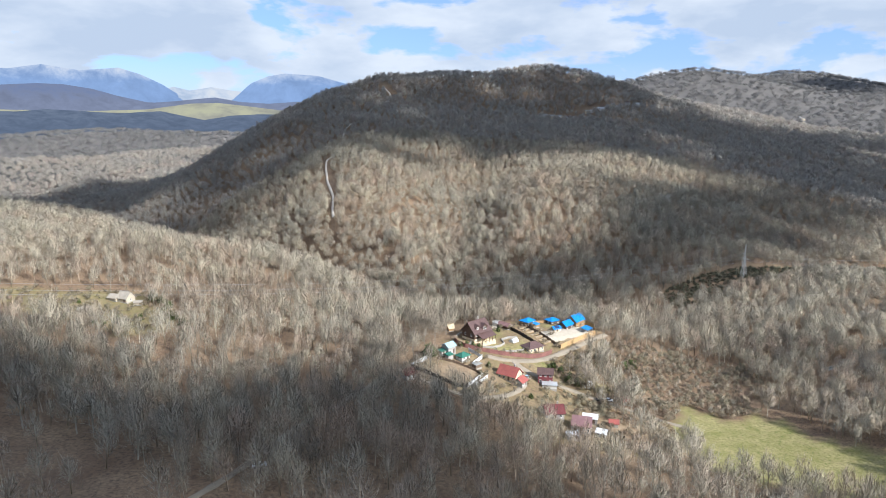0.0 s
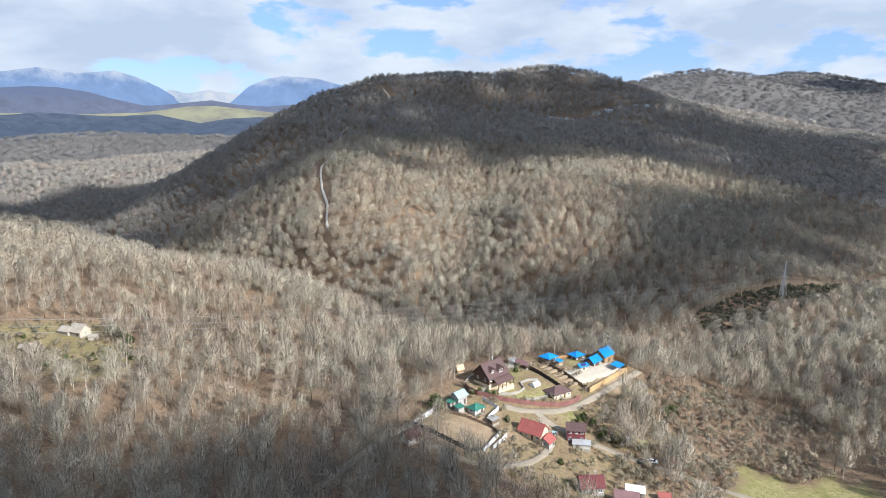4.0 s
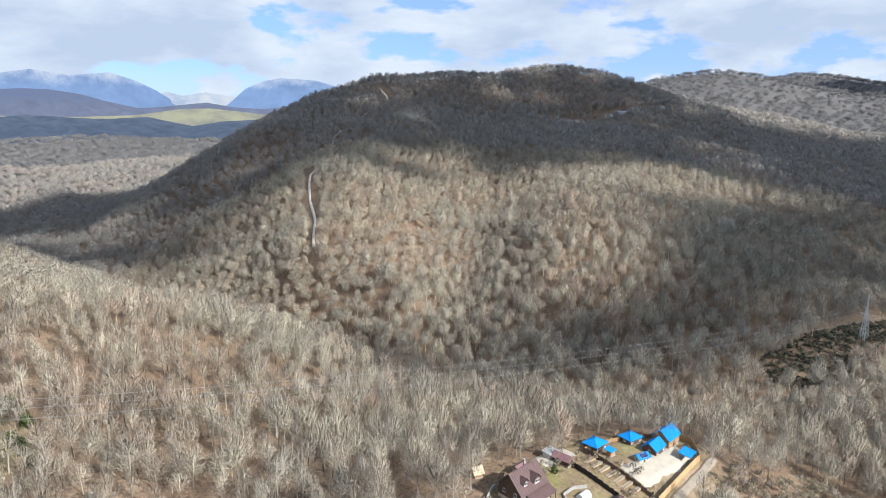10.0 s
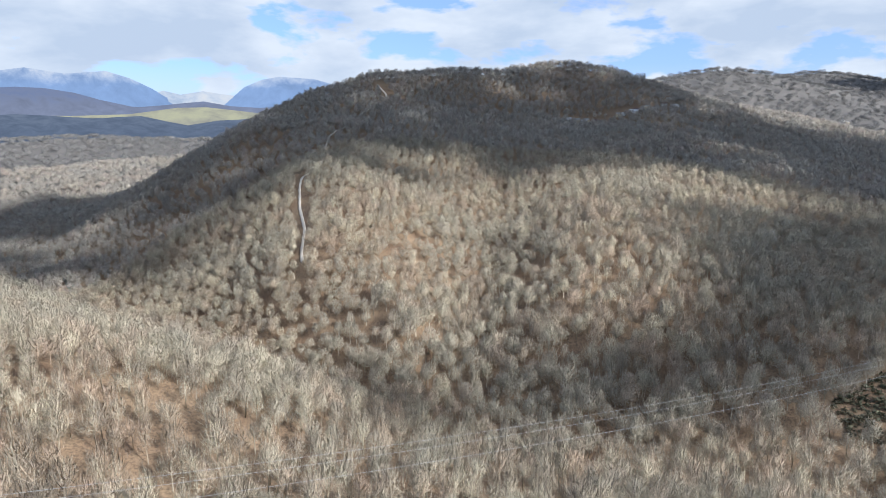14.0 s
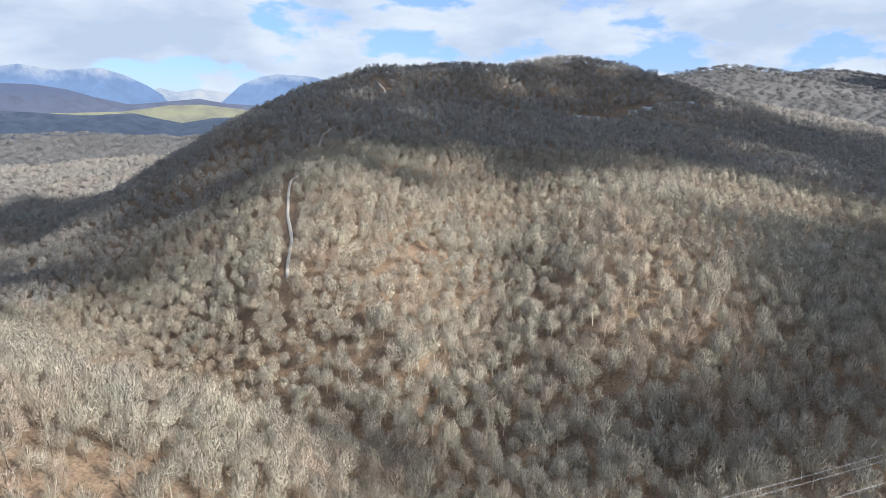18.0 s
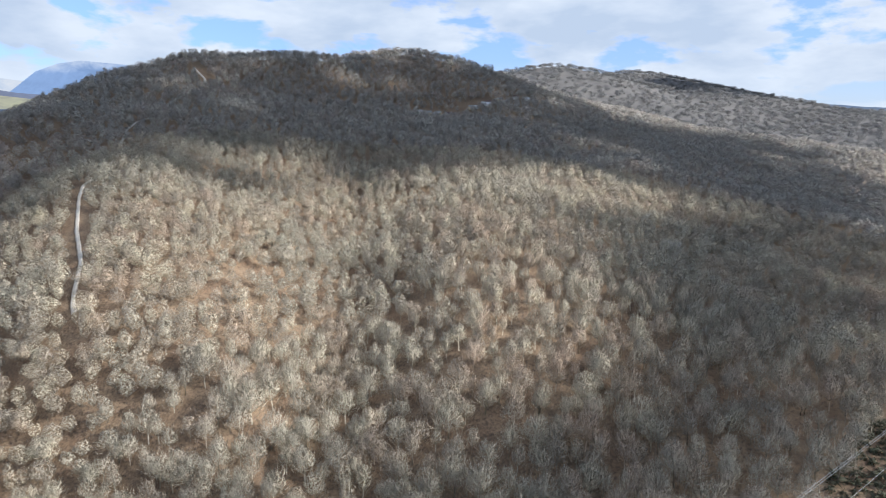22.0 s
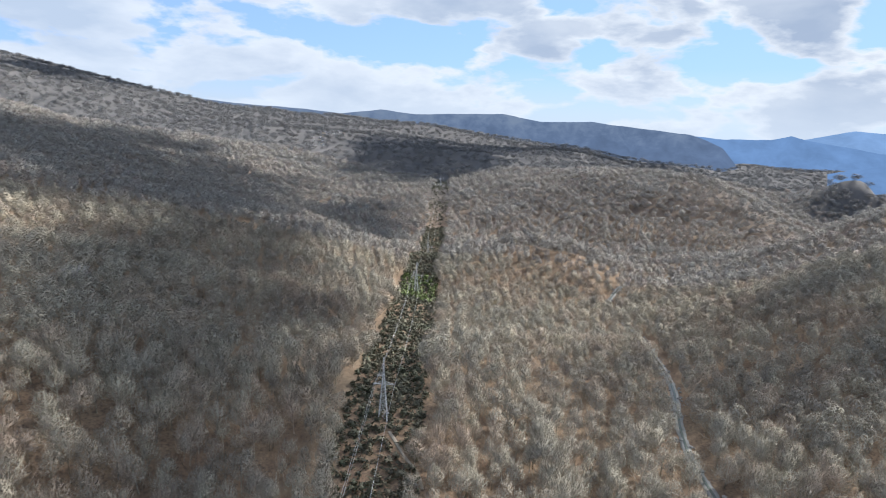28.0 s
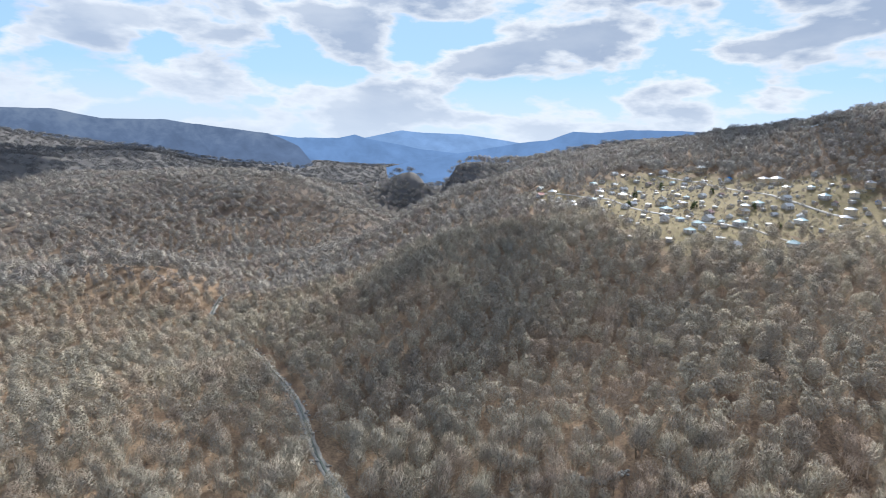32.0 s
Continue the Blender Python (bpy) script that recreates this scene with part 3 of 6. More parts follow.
def woods():
    rng = np.random.default_rng(7)
    near = [tree_shape(rng, 9, 150, 0.0085, rng.uniform(0.21, 0.33), spray=0.18, core=7, cloak=0.4) for _ in range(24)]
    x, y = places(-330, 420, -80, 640, 6.6, rng)
    thin = blob(x, y, -120, 365, 100, 95, 20)
    keep = ~across(x, y) & ~open_ground(x, y) & (rng.random(len(x)) < np.where(faced(x, y, -60, 155), np.where(thin, 0.76, 0.92), 0.2))
    x, y = x[keep], y[keep]
    tall = rng.uniform(11, 20, len(x)) * (0.95 + 0.12 * np.sin(x / 40) * np.sin(y / 33))
    tall = np.where(blob(x, y, 140, 290, 38, 55, -35), tall * 0.36, tall)
    solo = (off_line(x, y, [(0, 258), (24, 300), (66, 342), (112, 352)]) < 26) & (tall > 9.5)
    solo &= np.cumsum(solo) <= 280
    SOLO.extend(zip(x[solo].tolist(), y[solo].tolist(), tall[solo].tolist()))
    x, y, tall = x[~solo], y[~solo], tall[~solo]
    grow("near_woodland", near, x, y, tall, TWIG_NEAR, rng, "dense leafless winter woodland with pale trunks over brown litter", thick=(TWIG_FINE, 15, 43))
    full = [tree_shape(rng, 9, 150, 0.0095, rng.uniform(0.27, 0.38), spray=0.2, core=7, cloak=0.6) for _ in range(20)]
    x, y = places(-330, 420, -80, 640, 7.3, rng)
    keep = across(x, y) & (reach(x, y) < 240) & ~open_ground(x, y) & faced(x, y, -60, 155) & (rng.random(len(x)) < 0.96)
    x, y = x[keep], y[keep]
    tall = rng.uniform(12, 20, len(x)) * (0.95 + 0.13 * np.sin(x / 31 + 1) * np.sin(y / 27))
    grow("gully_woodland", full, x, y, tall, TWIG_NEAR, rng, "full-crowned leafless woodland beyond the gully and along the river", thick=(TWIG_MID, 15, 43))
    bands = (("hillfoot_woodland", 240, 560, 7.2, 3, 44, 0.014, (0.28, 0.40), 0.97, TWIG_FOOT, "leafless beige and grey woodland on the foot of the hill", 1.0),
             ("hillside_woodland", 560, 1000, 9.0, 1, 13, 0.04, (0.30, 0.42), 0.97, TWIG, "leafless grey-brown woodland covering the hillside", 1.05),
             ("upper_woodland", 1000, 1550, 12.6, 1, 4, 0.07, (0.40, 0.52), 1.0, TWIG, "leafless grey-brown woodland on the upper hill and ridges", 1.2))
    for name, lo, hi, gap, limbs, twigs, w, wide, share, mat, label, broad in bands:
        shapes = [tree_shape(rng, limbs, twigs, w, rng.uniform(*wide), stem=False, spray=0.17 + w, cloak=0.75, core=6 if lo < 900 else 5) for _ in range(18)]
        x, y = places(-hi - 20, hi + 110, 120 - hi, 370 + hi, gap, rng)
        r = reach(x, y)
        bare = open_ground(x, y) & ~(second_village(x, y) & (rng.random(len(x)) < 0.8))
        keep = (r >= lo) & (r < hi) & ~bare & faced(x, y) & (rng.random(len(x)) < share)
        x, y = x[keep], y[keep]
        tall = rng.uniform(13, 20, len(x)) * np.where(second_village(x, y), rng.uniform(0.2, 0.5, len(x)), 1.0) * (0.95 + 0.13 * np.sin(x / 31 + 1) * np.sin(y / 27))
        grow(name, shapes, x, y, tall, mat, rng, label, broad=broad)
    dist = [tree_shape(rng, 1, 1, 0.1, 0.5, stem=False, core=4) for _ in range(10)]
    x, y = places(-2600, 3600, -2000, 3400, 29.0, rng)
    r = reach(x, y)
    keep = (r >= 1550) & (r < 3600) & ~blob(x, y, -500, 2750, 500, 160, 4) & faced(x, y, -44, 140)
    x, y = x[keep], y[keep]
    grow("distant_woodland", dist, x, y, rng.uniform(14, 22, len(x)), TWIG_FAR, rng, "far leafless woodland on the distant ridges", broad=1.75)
    under = [tree_shape(rng, 3, 14, 0.04, 0.6, stem=False, low=0.2) for _ in range(10)]
    x, y = places(-500, 600, -100, 900, 7.6, rng)
    r = reach(x, y)
    keep = (r < 480) & ~open_ground(x, y) & faced(x, y, -60, 155) & (rng.random(len(x)) < 0.7)
    x, y = x[keep], y[keep]
    grow("undergrowth", under, x, y, rng.uniform(2.0, 5.0, len(x)), UNDER, rng, "low bare saplings and brush under the trees", category="undergrowth")


def leafy_shape(rng, n, w):
    """A low evergreen bush one high."""
    out = []
    for _ in range(n):
        d = rng.normal(size=3)
        d[2] = abs(d[2])
        d /= np.linalg.norm(d)
        p = d * [0.55, 0.55, 0.95] * rng.uniform(0.55, 1.0)
        q = p + rng.normal(size=3) * w
        out += sliver(p, q, w, rng)
    return np.array(out)


def bushes():
    rng = np.random.default_rng(17)
    bush = [leafy_shape(rng, 44, 0.28) for _ in range(8)]
    x, y = places(150, 1000, 380, 760, 3.0, rng)
    d = off_line(x, y, [(205, 435), *CUT])
    keep = (d < 17) & (rng.random(len(x)) < 0.95) & (off_line(x, y, [(249, 447), (238, 436), (236, 429)]) > 2)
    x, y = x[keep], y[keep]
    fx, fy = places(1000, 1500, 680, 900, 6.0, rng)
    keep = off_line(fx, fy, CUT) < 18
    x, y = np.r_[x, fx[keep]], np.r_[y, fy[keep]]
    grow("clearing_shrubs", bush, x, y, rng.uniform(1.0, 3.0, len(x)), SHRUB, rng, "dark evergreen shrubs filling the cleared strip under the power line", 1.2, "shrubs")
    x, y = places(490, 560, 525, 575, 4.0, rng)
    keep = off_line(x, y, CUT) < 15
    x, y = x[keep], y[keep]
    grow("sunlit_thicket", bush, x, y, rng.uniform(2, 4.2, len(x)), BRIGHT_GREEN, rng, "bright green leafy thicket across the cleared strip", 0.8, "shrubs")
    spots = ((-125, 323, 5.5), (-128, 326, 4.5), (-159, 309, 3), (-154, 308, 3), (-150, 311, 2.6), (-146, 350, 6), (-140, 347, 5), (-134, 340, 5), (-181, 338, 3), (-196, 330, 3),
             (8.5, 271, 6.5), (9.5, 273, 5), (27, 285, 3.2), (30, 285, 3), (24, 284.6, 2.4), (33, 286, 2.6), (40, 303, 4.0), (46, 311, 3.2), (66, 279, 3.4), (69, 282, 3.8), (72, 279, 4), (76, 277, 3.5), (78, 271, 4.5), (74, 272, 4.2),
             (112, 303, 4.5), (117, 306, 5), (104, 296, 3), (-140, 318, 4), (-150, 315, 3.4), (-165, 320, 3.5), (-118, 316, 5), (-175, 312, 3), (-187, 322, 3.4), (-133, 330, 4.2), (52, 250, 2.4), (36, 270, 2.6), (590, 20, 7), (640, -20, 8), (560, -30, 8), (520, -60, 7), (680, -80, 8), (610, -90, 7), (470, -40, 6))
    x, y, h = np.array(spots).T
    grow("garden_evergreens", [leafy_shape(rng, 320, 0.12) for _ in range(5)], x, y, h, EVERGREEN, rng, "evergreen bushes and small conifers in the gardens", 0.75, "shrubs")
    x, y = places(-240, -105, 295, 370, 3.4, rng)
    keep = orchard(x, y) & (rng.random(len(x)) < 0.75) & (np.hypot(x + 160, y - 345) > 8)
    x, y = x[keep], y[keep]
    twiggy = [tree_shape(rng, 6, 60, 0.024, 0.55, low=0.2, core=6) for _ in range(6)]
    grow("orchard_thicket", twiggy, x, y, rng.uniform(1.2, 4.2, len(x)), BRUSH, rng, "bare brambles and small fruit trees in rough grass", 1.0, "shrubs")
    x, y = places(60, 200, 230, 380, 2.9, rng)
    keep = (blob(x, y, 112, 292, 26, 58, -38) | blob(x, y, 140, 290, 38, 55, -35)) & ~meadow(x, y) & (off_line(x, y, [(67, 289), (77, 299), (90, 313), (102, 325), (113, 338)]) > 6) & (off_line(x, y, [(57, 272), (80, 263), (110, 252)]) > 3) & (rng.random(len(x)) < 0.8)
    x, y = x[keep], y[keep]
    grow("slope_scrub", twiggy, x, y, rng.uniform(1.8, 5.4, len(x)), BRUSH, rng, "brown bare scrub on the slope beside the hamlet", 1.0, "shrubs")
    x, y = places(-20, 130, 205, 350, 3.4, rng)
    keep = hamlet(x, y) & (rng.random(len(x)) < 0.62) & ~blob(x, y, 88, 322, 22, 14, -45) & ~blob(x, y, 36, 292, 14, 10, 40) & ~blob(x, y, 16, 258, 14, 9, -30) & ~blob(x, y, 55, 300, 17, 9, 40) & (off_line(x, y, [(36, 279), (49, 280), (67, 289), (102, 325), (113, 338)]) > 3) & (off_line(x, y, [(49, 280), (57, 272), (80, 263), (110, 252)]) > 2.5) & (np.hypot(x - 45, y - 263) > 6) & (np.hypot(x - 62, y - 267) > 6) & (np.hypot(x - 20, y - 273) > 7)
    x, y = x[keep], y[keep]
    grow("garden_thicket", twiggy, x, y, rng.uniform(1.2, 4.2, len(x)), BRUSH, rng, "bare bushes and small fruit trees between the houses", 1.0, "shrubs")


woods()
bushes()


# ---- clouds added out of view to shade the land ----
def puff_shape():
    bm = bmesh.new()
    bmesh.ops.create_icosphere(bm, subdivisions=1, radius=1.0)
    v = np.array([p.co[:] for p in bm.verts])
    f = np.array([[p.index for p in q.verts] for q in bm.faces])
    bm.free()
    return v * [1, 1, 0.7], f


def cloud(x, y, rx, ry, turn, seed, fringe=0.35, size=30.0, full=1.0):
    """A flat-based cloud of many puffs, thinning to its rim, added out of view so that its shade falls round the place
    (x, y).
    """
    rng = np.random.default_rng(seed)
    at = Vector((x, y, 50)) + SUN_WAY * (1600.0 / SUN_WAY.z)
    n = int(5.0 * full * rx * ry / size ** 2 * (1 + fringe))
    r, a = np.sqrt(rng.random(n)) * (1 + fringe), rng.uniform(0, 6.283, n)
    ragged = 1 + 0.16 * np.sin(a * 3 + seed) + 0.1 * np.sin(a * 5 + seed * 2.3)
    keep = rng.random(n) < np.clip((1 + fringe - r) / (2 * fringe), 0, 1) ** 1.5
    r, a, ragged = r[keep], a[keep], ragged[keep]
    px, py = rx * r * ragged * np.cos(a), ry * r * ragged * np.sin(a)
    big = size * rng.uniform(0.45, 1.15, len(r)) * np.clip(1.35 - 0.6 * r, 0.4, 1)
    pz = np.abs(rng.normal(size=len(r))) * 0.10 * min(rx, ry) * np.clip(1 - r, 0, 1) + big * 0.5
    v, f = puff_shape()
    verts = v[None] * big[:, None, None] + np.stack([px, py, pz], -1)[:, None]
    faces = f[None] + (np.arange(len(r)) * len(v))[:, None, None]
    ob = link_mesh("cumulus_cloud", verts.reshape(-1, 3), faces.reshape(-1, 3), SHADE_CLOUD, True)
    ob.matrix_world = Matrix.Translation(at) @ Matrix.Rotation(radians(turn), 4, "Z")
    tagged(ob, "unseen ragged white cloud added to shade the slopes", "cloud", kind="stuff")


# shade on the start of the flight
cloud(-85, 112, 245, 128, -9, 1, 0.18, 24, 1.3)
# shade on the crown of the hill and both its flanks
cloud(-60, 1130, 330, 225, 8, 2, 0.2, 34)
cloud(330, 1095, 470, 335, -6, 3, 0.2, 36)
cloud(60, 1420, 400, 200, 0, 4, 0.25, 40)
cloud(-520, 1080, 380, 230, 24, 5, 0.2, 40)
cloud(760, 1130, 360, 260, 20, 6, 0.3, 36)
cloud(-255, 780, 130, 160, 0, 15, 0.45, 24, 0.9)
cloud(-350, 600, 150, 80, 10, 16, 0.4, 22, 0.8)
# shade on the foot of the hill, where the cleared strip begins
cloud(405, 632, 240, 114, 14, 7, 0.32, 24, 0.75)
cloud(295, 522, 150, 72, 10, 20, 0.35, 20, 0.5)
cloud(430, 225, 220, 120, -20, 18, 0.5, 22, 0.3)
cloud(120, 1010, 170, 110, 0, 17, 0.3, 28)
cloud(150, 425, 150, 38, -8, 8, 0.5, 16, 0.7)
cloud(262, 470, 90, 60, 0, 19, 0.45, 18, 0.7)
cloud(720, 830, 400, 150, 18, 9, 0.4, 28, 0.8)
# shade down the valley and on the far ridges
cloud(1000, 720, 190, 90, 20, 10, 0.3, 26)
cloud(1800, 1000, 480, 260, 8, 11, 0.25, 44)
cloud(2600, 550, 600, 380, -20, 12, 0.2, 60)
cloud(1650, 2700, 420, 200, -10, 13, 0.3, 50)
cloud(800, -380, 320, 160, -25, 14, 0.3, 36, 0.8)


# ---- far mountains, self-lit and hazed by colour, well behind the rest ----
def hazed_glow_material(name, base, top, level, soft, patch=0.006):
    """Self-lit far slopes, haze and daylight put into the colour; snow or a second tone above a level."""
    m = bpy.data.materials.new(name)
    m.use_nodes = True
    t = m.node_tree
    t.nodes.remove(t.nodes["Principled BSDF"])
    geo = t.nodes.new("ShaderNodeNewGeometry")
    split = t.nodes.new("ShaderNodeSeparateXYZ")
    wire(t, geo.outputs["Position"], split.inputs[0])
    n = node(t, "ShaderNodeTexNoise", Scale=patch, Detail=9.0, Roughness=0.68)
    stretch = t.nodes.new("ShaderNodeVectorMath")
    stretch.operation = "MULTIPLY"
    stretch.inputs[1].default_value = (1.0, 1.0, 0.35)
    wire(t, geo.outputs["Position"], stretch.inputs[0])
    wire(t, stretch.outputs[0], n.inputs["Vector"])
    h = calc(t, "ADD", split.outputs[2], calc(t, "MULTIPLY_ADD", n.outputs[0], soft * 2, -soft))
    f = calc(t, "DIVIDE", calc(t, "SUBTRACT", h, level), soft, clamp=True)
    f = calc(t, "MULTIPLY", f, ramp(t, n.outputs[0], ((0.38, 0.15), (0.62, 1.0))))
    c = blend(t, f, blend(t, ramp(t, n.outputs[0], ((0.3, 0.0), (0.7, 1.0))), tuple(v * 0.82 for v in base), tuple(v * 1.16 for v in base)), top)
    # the emission carries daylight and blue haze as plain colour
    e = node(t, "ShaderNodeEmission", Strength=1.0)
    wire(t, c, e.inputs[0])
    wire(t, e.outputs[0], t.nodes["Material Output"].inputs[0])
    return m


def far_range(name, profile, away, foot, mat, label, rough=10.0):
    """A mountain range as (bearing, degrees above level) seen from the middle of the flight."""
    ex, ey, ez = 30.0, 240.0, 130.0
    b = np.array(profile, float)
    ang = np.linspace(b[0, 0], b[-1, 0], 220)
    up = np.interp(ang, b[:, 0], b[:, 1])
    v, q, rows = [], [], 9
    for i, (a, u) in enumerate(zip(ang, up)):
        top = ez + math.tan(radians(u)) * away
        for r in range(rows):
            k = r / (rows - 1)
            d = away - 420 * k
            w = noise.fractal(Vector((a * 0.55, r * 0.35, 3.0)), 1.0, 2.0, 6)
            z = top * (1 - k) + foot * k + rough * w * (1 if r else 0.35) * (1 - 0.5 * k)
            s = radians(a)
            v.append((ex + math.sin(s) * (d + 60 * w), ey + math.cos(s) * (d + 60 * w), z))
        if i:
            for r in range(rows - 1):
                o = i * rows + r
                q.append((o - rows, o, o + 1, o - rows + 1))
    ob = link_mesh(name, v, q, mat, True)
    return tagged(ob, label, "mountains", kind="structure")


SNOWY = hazed_glow_material("hazed_snowy_mountain", (0.155, 0.225, 0.36), (0.36, 0.39, 0.44), 395, 90)
SNOWY_PALE = hazed_glow_material("hazed_snowfield", (0.27, 0.33, 0.42), (0.42, 0.425, 0.43), 130, 70)
BLUE_HILL = hazed_glow_material("hazed_blue_hill", (0.098, 0.165, 0.29), (0.10, 0.15, 0.24), 900, 100)
PALE_HILL = hazed_glow_material("hazed_pale_blue_hill", (0.135, 0.215, 0.355), (0.14, 0.2, 0.33), 900, 100)
DARK_HILL = hazed_glow_material("hazed_dark_blue_hill", (0.075, 0.105, 0.165), (0.115, 0.145, 0.195), 60, 130, 0.011)
# cloud shade and haze are painted into this dark tone
PAINTED_SHADE_HILL = hazed_glow_material("painted_shade_wooded_hill", (0.072, 0.092, 0.13), (0.095, 0.115, 0.152), 100, 80, 0.02)
LILAC_HILL = hazed_glow_material("hazed_lilac_hill", (0.128, 0.145, 0.20), (0.108, 0.132, 0.205), 230, 60, 0.012)
FIELD_HILL = hazed_glow_material("hazed_open_fields", (0.215, 0.21, 0.175), (0.30, 0.295, 0.20), 135, 40, 0.008)
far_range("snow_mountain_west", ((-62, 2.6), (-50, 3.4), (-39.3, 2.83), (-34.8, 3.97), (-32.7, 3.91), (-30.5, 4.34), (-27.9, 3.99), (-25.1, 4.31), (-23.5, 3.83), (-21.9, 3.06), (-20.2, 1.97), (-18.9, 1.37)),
          4700, 90, SNOWY, "far haze-blue mountain with a snow-dusted summit ridge", 16)
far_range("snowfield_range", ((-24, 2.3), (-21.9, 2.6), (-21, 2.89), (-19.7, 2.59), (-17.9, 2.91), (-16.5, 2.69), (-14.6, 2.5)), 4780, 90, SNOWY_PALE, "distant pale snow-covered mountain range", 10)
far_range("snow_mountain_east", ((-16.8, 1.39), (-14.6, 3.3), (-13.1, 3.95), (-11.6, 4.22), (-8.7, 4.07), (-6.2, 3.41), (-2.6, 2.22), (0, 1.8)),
          4650, 90, SNOWY, "far haze-blue flat-topped mountain with thin snow", 12)
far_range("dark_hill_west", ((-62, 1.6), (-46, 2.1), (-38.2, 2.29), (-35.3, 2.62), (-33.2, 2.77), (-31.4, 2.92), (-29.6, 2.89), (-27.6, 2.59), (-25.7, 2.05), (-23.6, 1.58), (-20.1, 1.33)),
          3700, 70, LILAC_HILL, "dusky haze-blue wooded hill before the snowy mountains", 9)
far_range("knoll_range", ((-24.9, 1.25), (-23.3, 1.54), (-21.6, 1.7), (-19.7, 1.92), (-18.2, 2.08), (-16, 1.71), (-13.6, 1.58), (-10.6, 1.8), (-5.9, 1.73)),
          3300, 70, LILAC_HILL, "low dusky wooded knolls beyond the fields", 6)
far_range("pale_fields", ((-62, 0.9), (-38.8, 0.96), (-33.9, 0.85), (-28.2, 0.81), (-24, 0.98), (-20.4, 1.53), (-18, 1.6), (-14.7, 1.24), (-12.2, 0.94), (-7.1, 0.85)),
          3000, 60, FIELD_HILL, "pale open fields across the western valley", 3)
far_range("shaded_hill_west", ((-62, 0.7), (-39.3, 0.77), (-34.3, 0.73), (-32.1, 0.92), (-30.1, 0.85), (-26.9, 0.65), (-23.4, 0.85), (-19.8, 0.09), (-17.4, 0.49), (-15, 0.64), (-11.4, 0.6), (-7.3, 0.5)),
          2500, 40, PAINTED_SHADE_HILL, "wooded hill with cloud shade painted on across the western valley", 6)
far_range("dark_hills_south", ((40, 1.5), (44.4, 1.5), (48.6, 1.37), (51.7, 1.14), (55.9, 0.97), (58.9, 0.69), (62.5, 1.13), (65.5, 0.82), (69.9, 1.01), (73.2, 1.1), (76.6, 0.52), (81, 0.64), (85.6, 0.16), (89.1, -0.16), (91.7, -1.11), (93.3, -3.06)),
          3300, -140, DARK_HILL, "dark haze-blue wooded hills across the lower valley", 11)
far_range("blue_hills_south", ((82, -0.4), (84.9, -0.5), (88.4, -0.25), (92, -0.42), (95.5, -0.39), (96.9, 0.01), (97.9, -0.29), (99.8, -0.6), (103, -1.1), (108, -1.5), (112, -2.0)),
          3900, -120, BLUE_HILL, "haze-blue wooded hills far down the valley", 10)
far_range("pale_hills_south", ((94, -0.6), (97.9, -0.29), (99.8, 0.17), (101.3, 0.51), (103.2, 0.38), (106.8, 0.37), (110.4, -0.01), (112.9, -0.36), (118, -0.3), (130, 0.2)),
          4500, -60, PALE_HILL, "pale haze-blue hills at the valley mouth", 8)
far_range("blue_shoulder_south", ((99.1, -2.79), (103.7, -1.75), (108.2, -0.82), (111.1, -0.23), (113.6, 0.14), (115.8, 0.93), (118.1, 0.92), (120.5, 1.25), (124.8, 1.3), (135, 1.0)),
          2900, -100, BLUE_HILL, "haze-blue wooded shoulder above the valley mouth", 7)


# ---- helpers for things ----
def hull(bm, cx, cy, cz, sx, sy, sz, bevel=0.0):
    """A block, its lower face centred at (cx, cy, cz)."""
    r = bmesh.ops.create_cube(bm, size=1.0)
    for v in r["verts"]:
        v.co = Vector((v.co.x * sx + cx, v.co.y * sy + cy, (v.co.z + 0.5) * sz + cz))
    if bevel:
        bmesh.ops.bevel(bm, geom=list({e for v in r["verts"] for e in v.link_edges}), offset=bevel, segments=1, affect="EDGES")


def poly(bm, points, faces):
    vs = [bm.verts.new(p) for p in points]
    for fc in faces:
        bm.faces.new([vs[i] for i in fc])


def bar(bm, a, b, r, n=4):
    """A thin straight member from a to b."""
    a, b = Vector(a), Vector(b)
    q = (b - a).to_track_quat("Z", "Y")
    ring = [[bm.verts.new(p + q @ Vector((math.cos(k * 2 * math.pi / n + 0.785) * r, math.sin(k * 2 * math.pi / n + 0.785) * r, 0))) for k in range(n)] for p in (a, b)]
    for k in range(n):
        j = (k + 1) % n
        bm.faces.new((ring[0][k], ring[0][j], ring[1][j], ring[1][k]))
    bm.faces.new(ring[0][::-1])
    bm.faces.new(ring[1])


def part(name, bm, mat, parent=None, label="", smooth=False):
    if isinstance(bm, bpy.types.Mesh):
        me = bm
    else:
        me = bpy.data.meshes.new(name)
        bm.normal_update()
        bm.to_mesh(me)
        bm.free()
        me.materials.append(mat)
        if smooth:
            for p in me.polygons:
                p.use_smooth = True
    ob = new(name, me)
    ob.parent = parent
    if label:
        ob["label"] = label
    return ob


def thing(name, x, y, turn, label, category, group="", z=None):
    e = new(name)
    e.matrix_world = pose(x, y, lie(x, y) if z is None else z, 0, 0, turn)
    return tagged(e, label, category, group)


SHARED = {}


def shared(key, make, mat):
    if key not in SHARED:
        bm = bmesh.new()
        make(bm)
        me = bpy.data.meshes.new(key[0])
        bm.normal_update()
        bm.to_mesh(me)
        bm.free()
        me.materials.append(mat)
        SHARED[key] = me
    return SHARED[key]


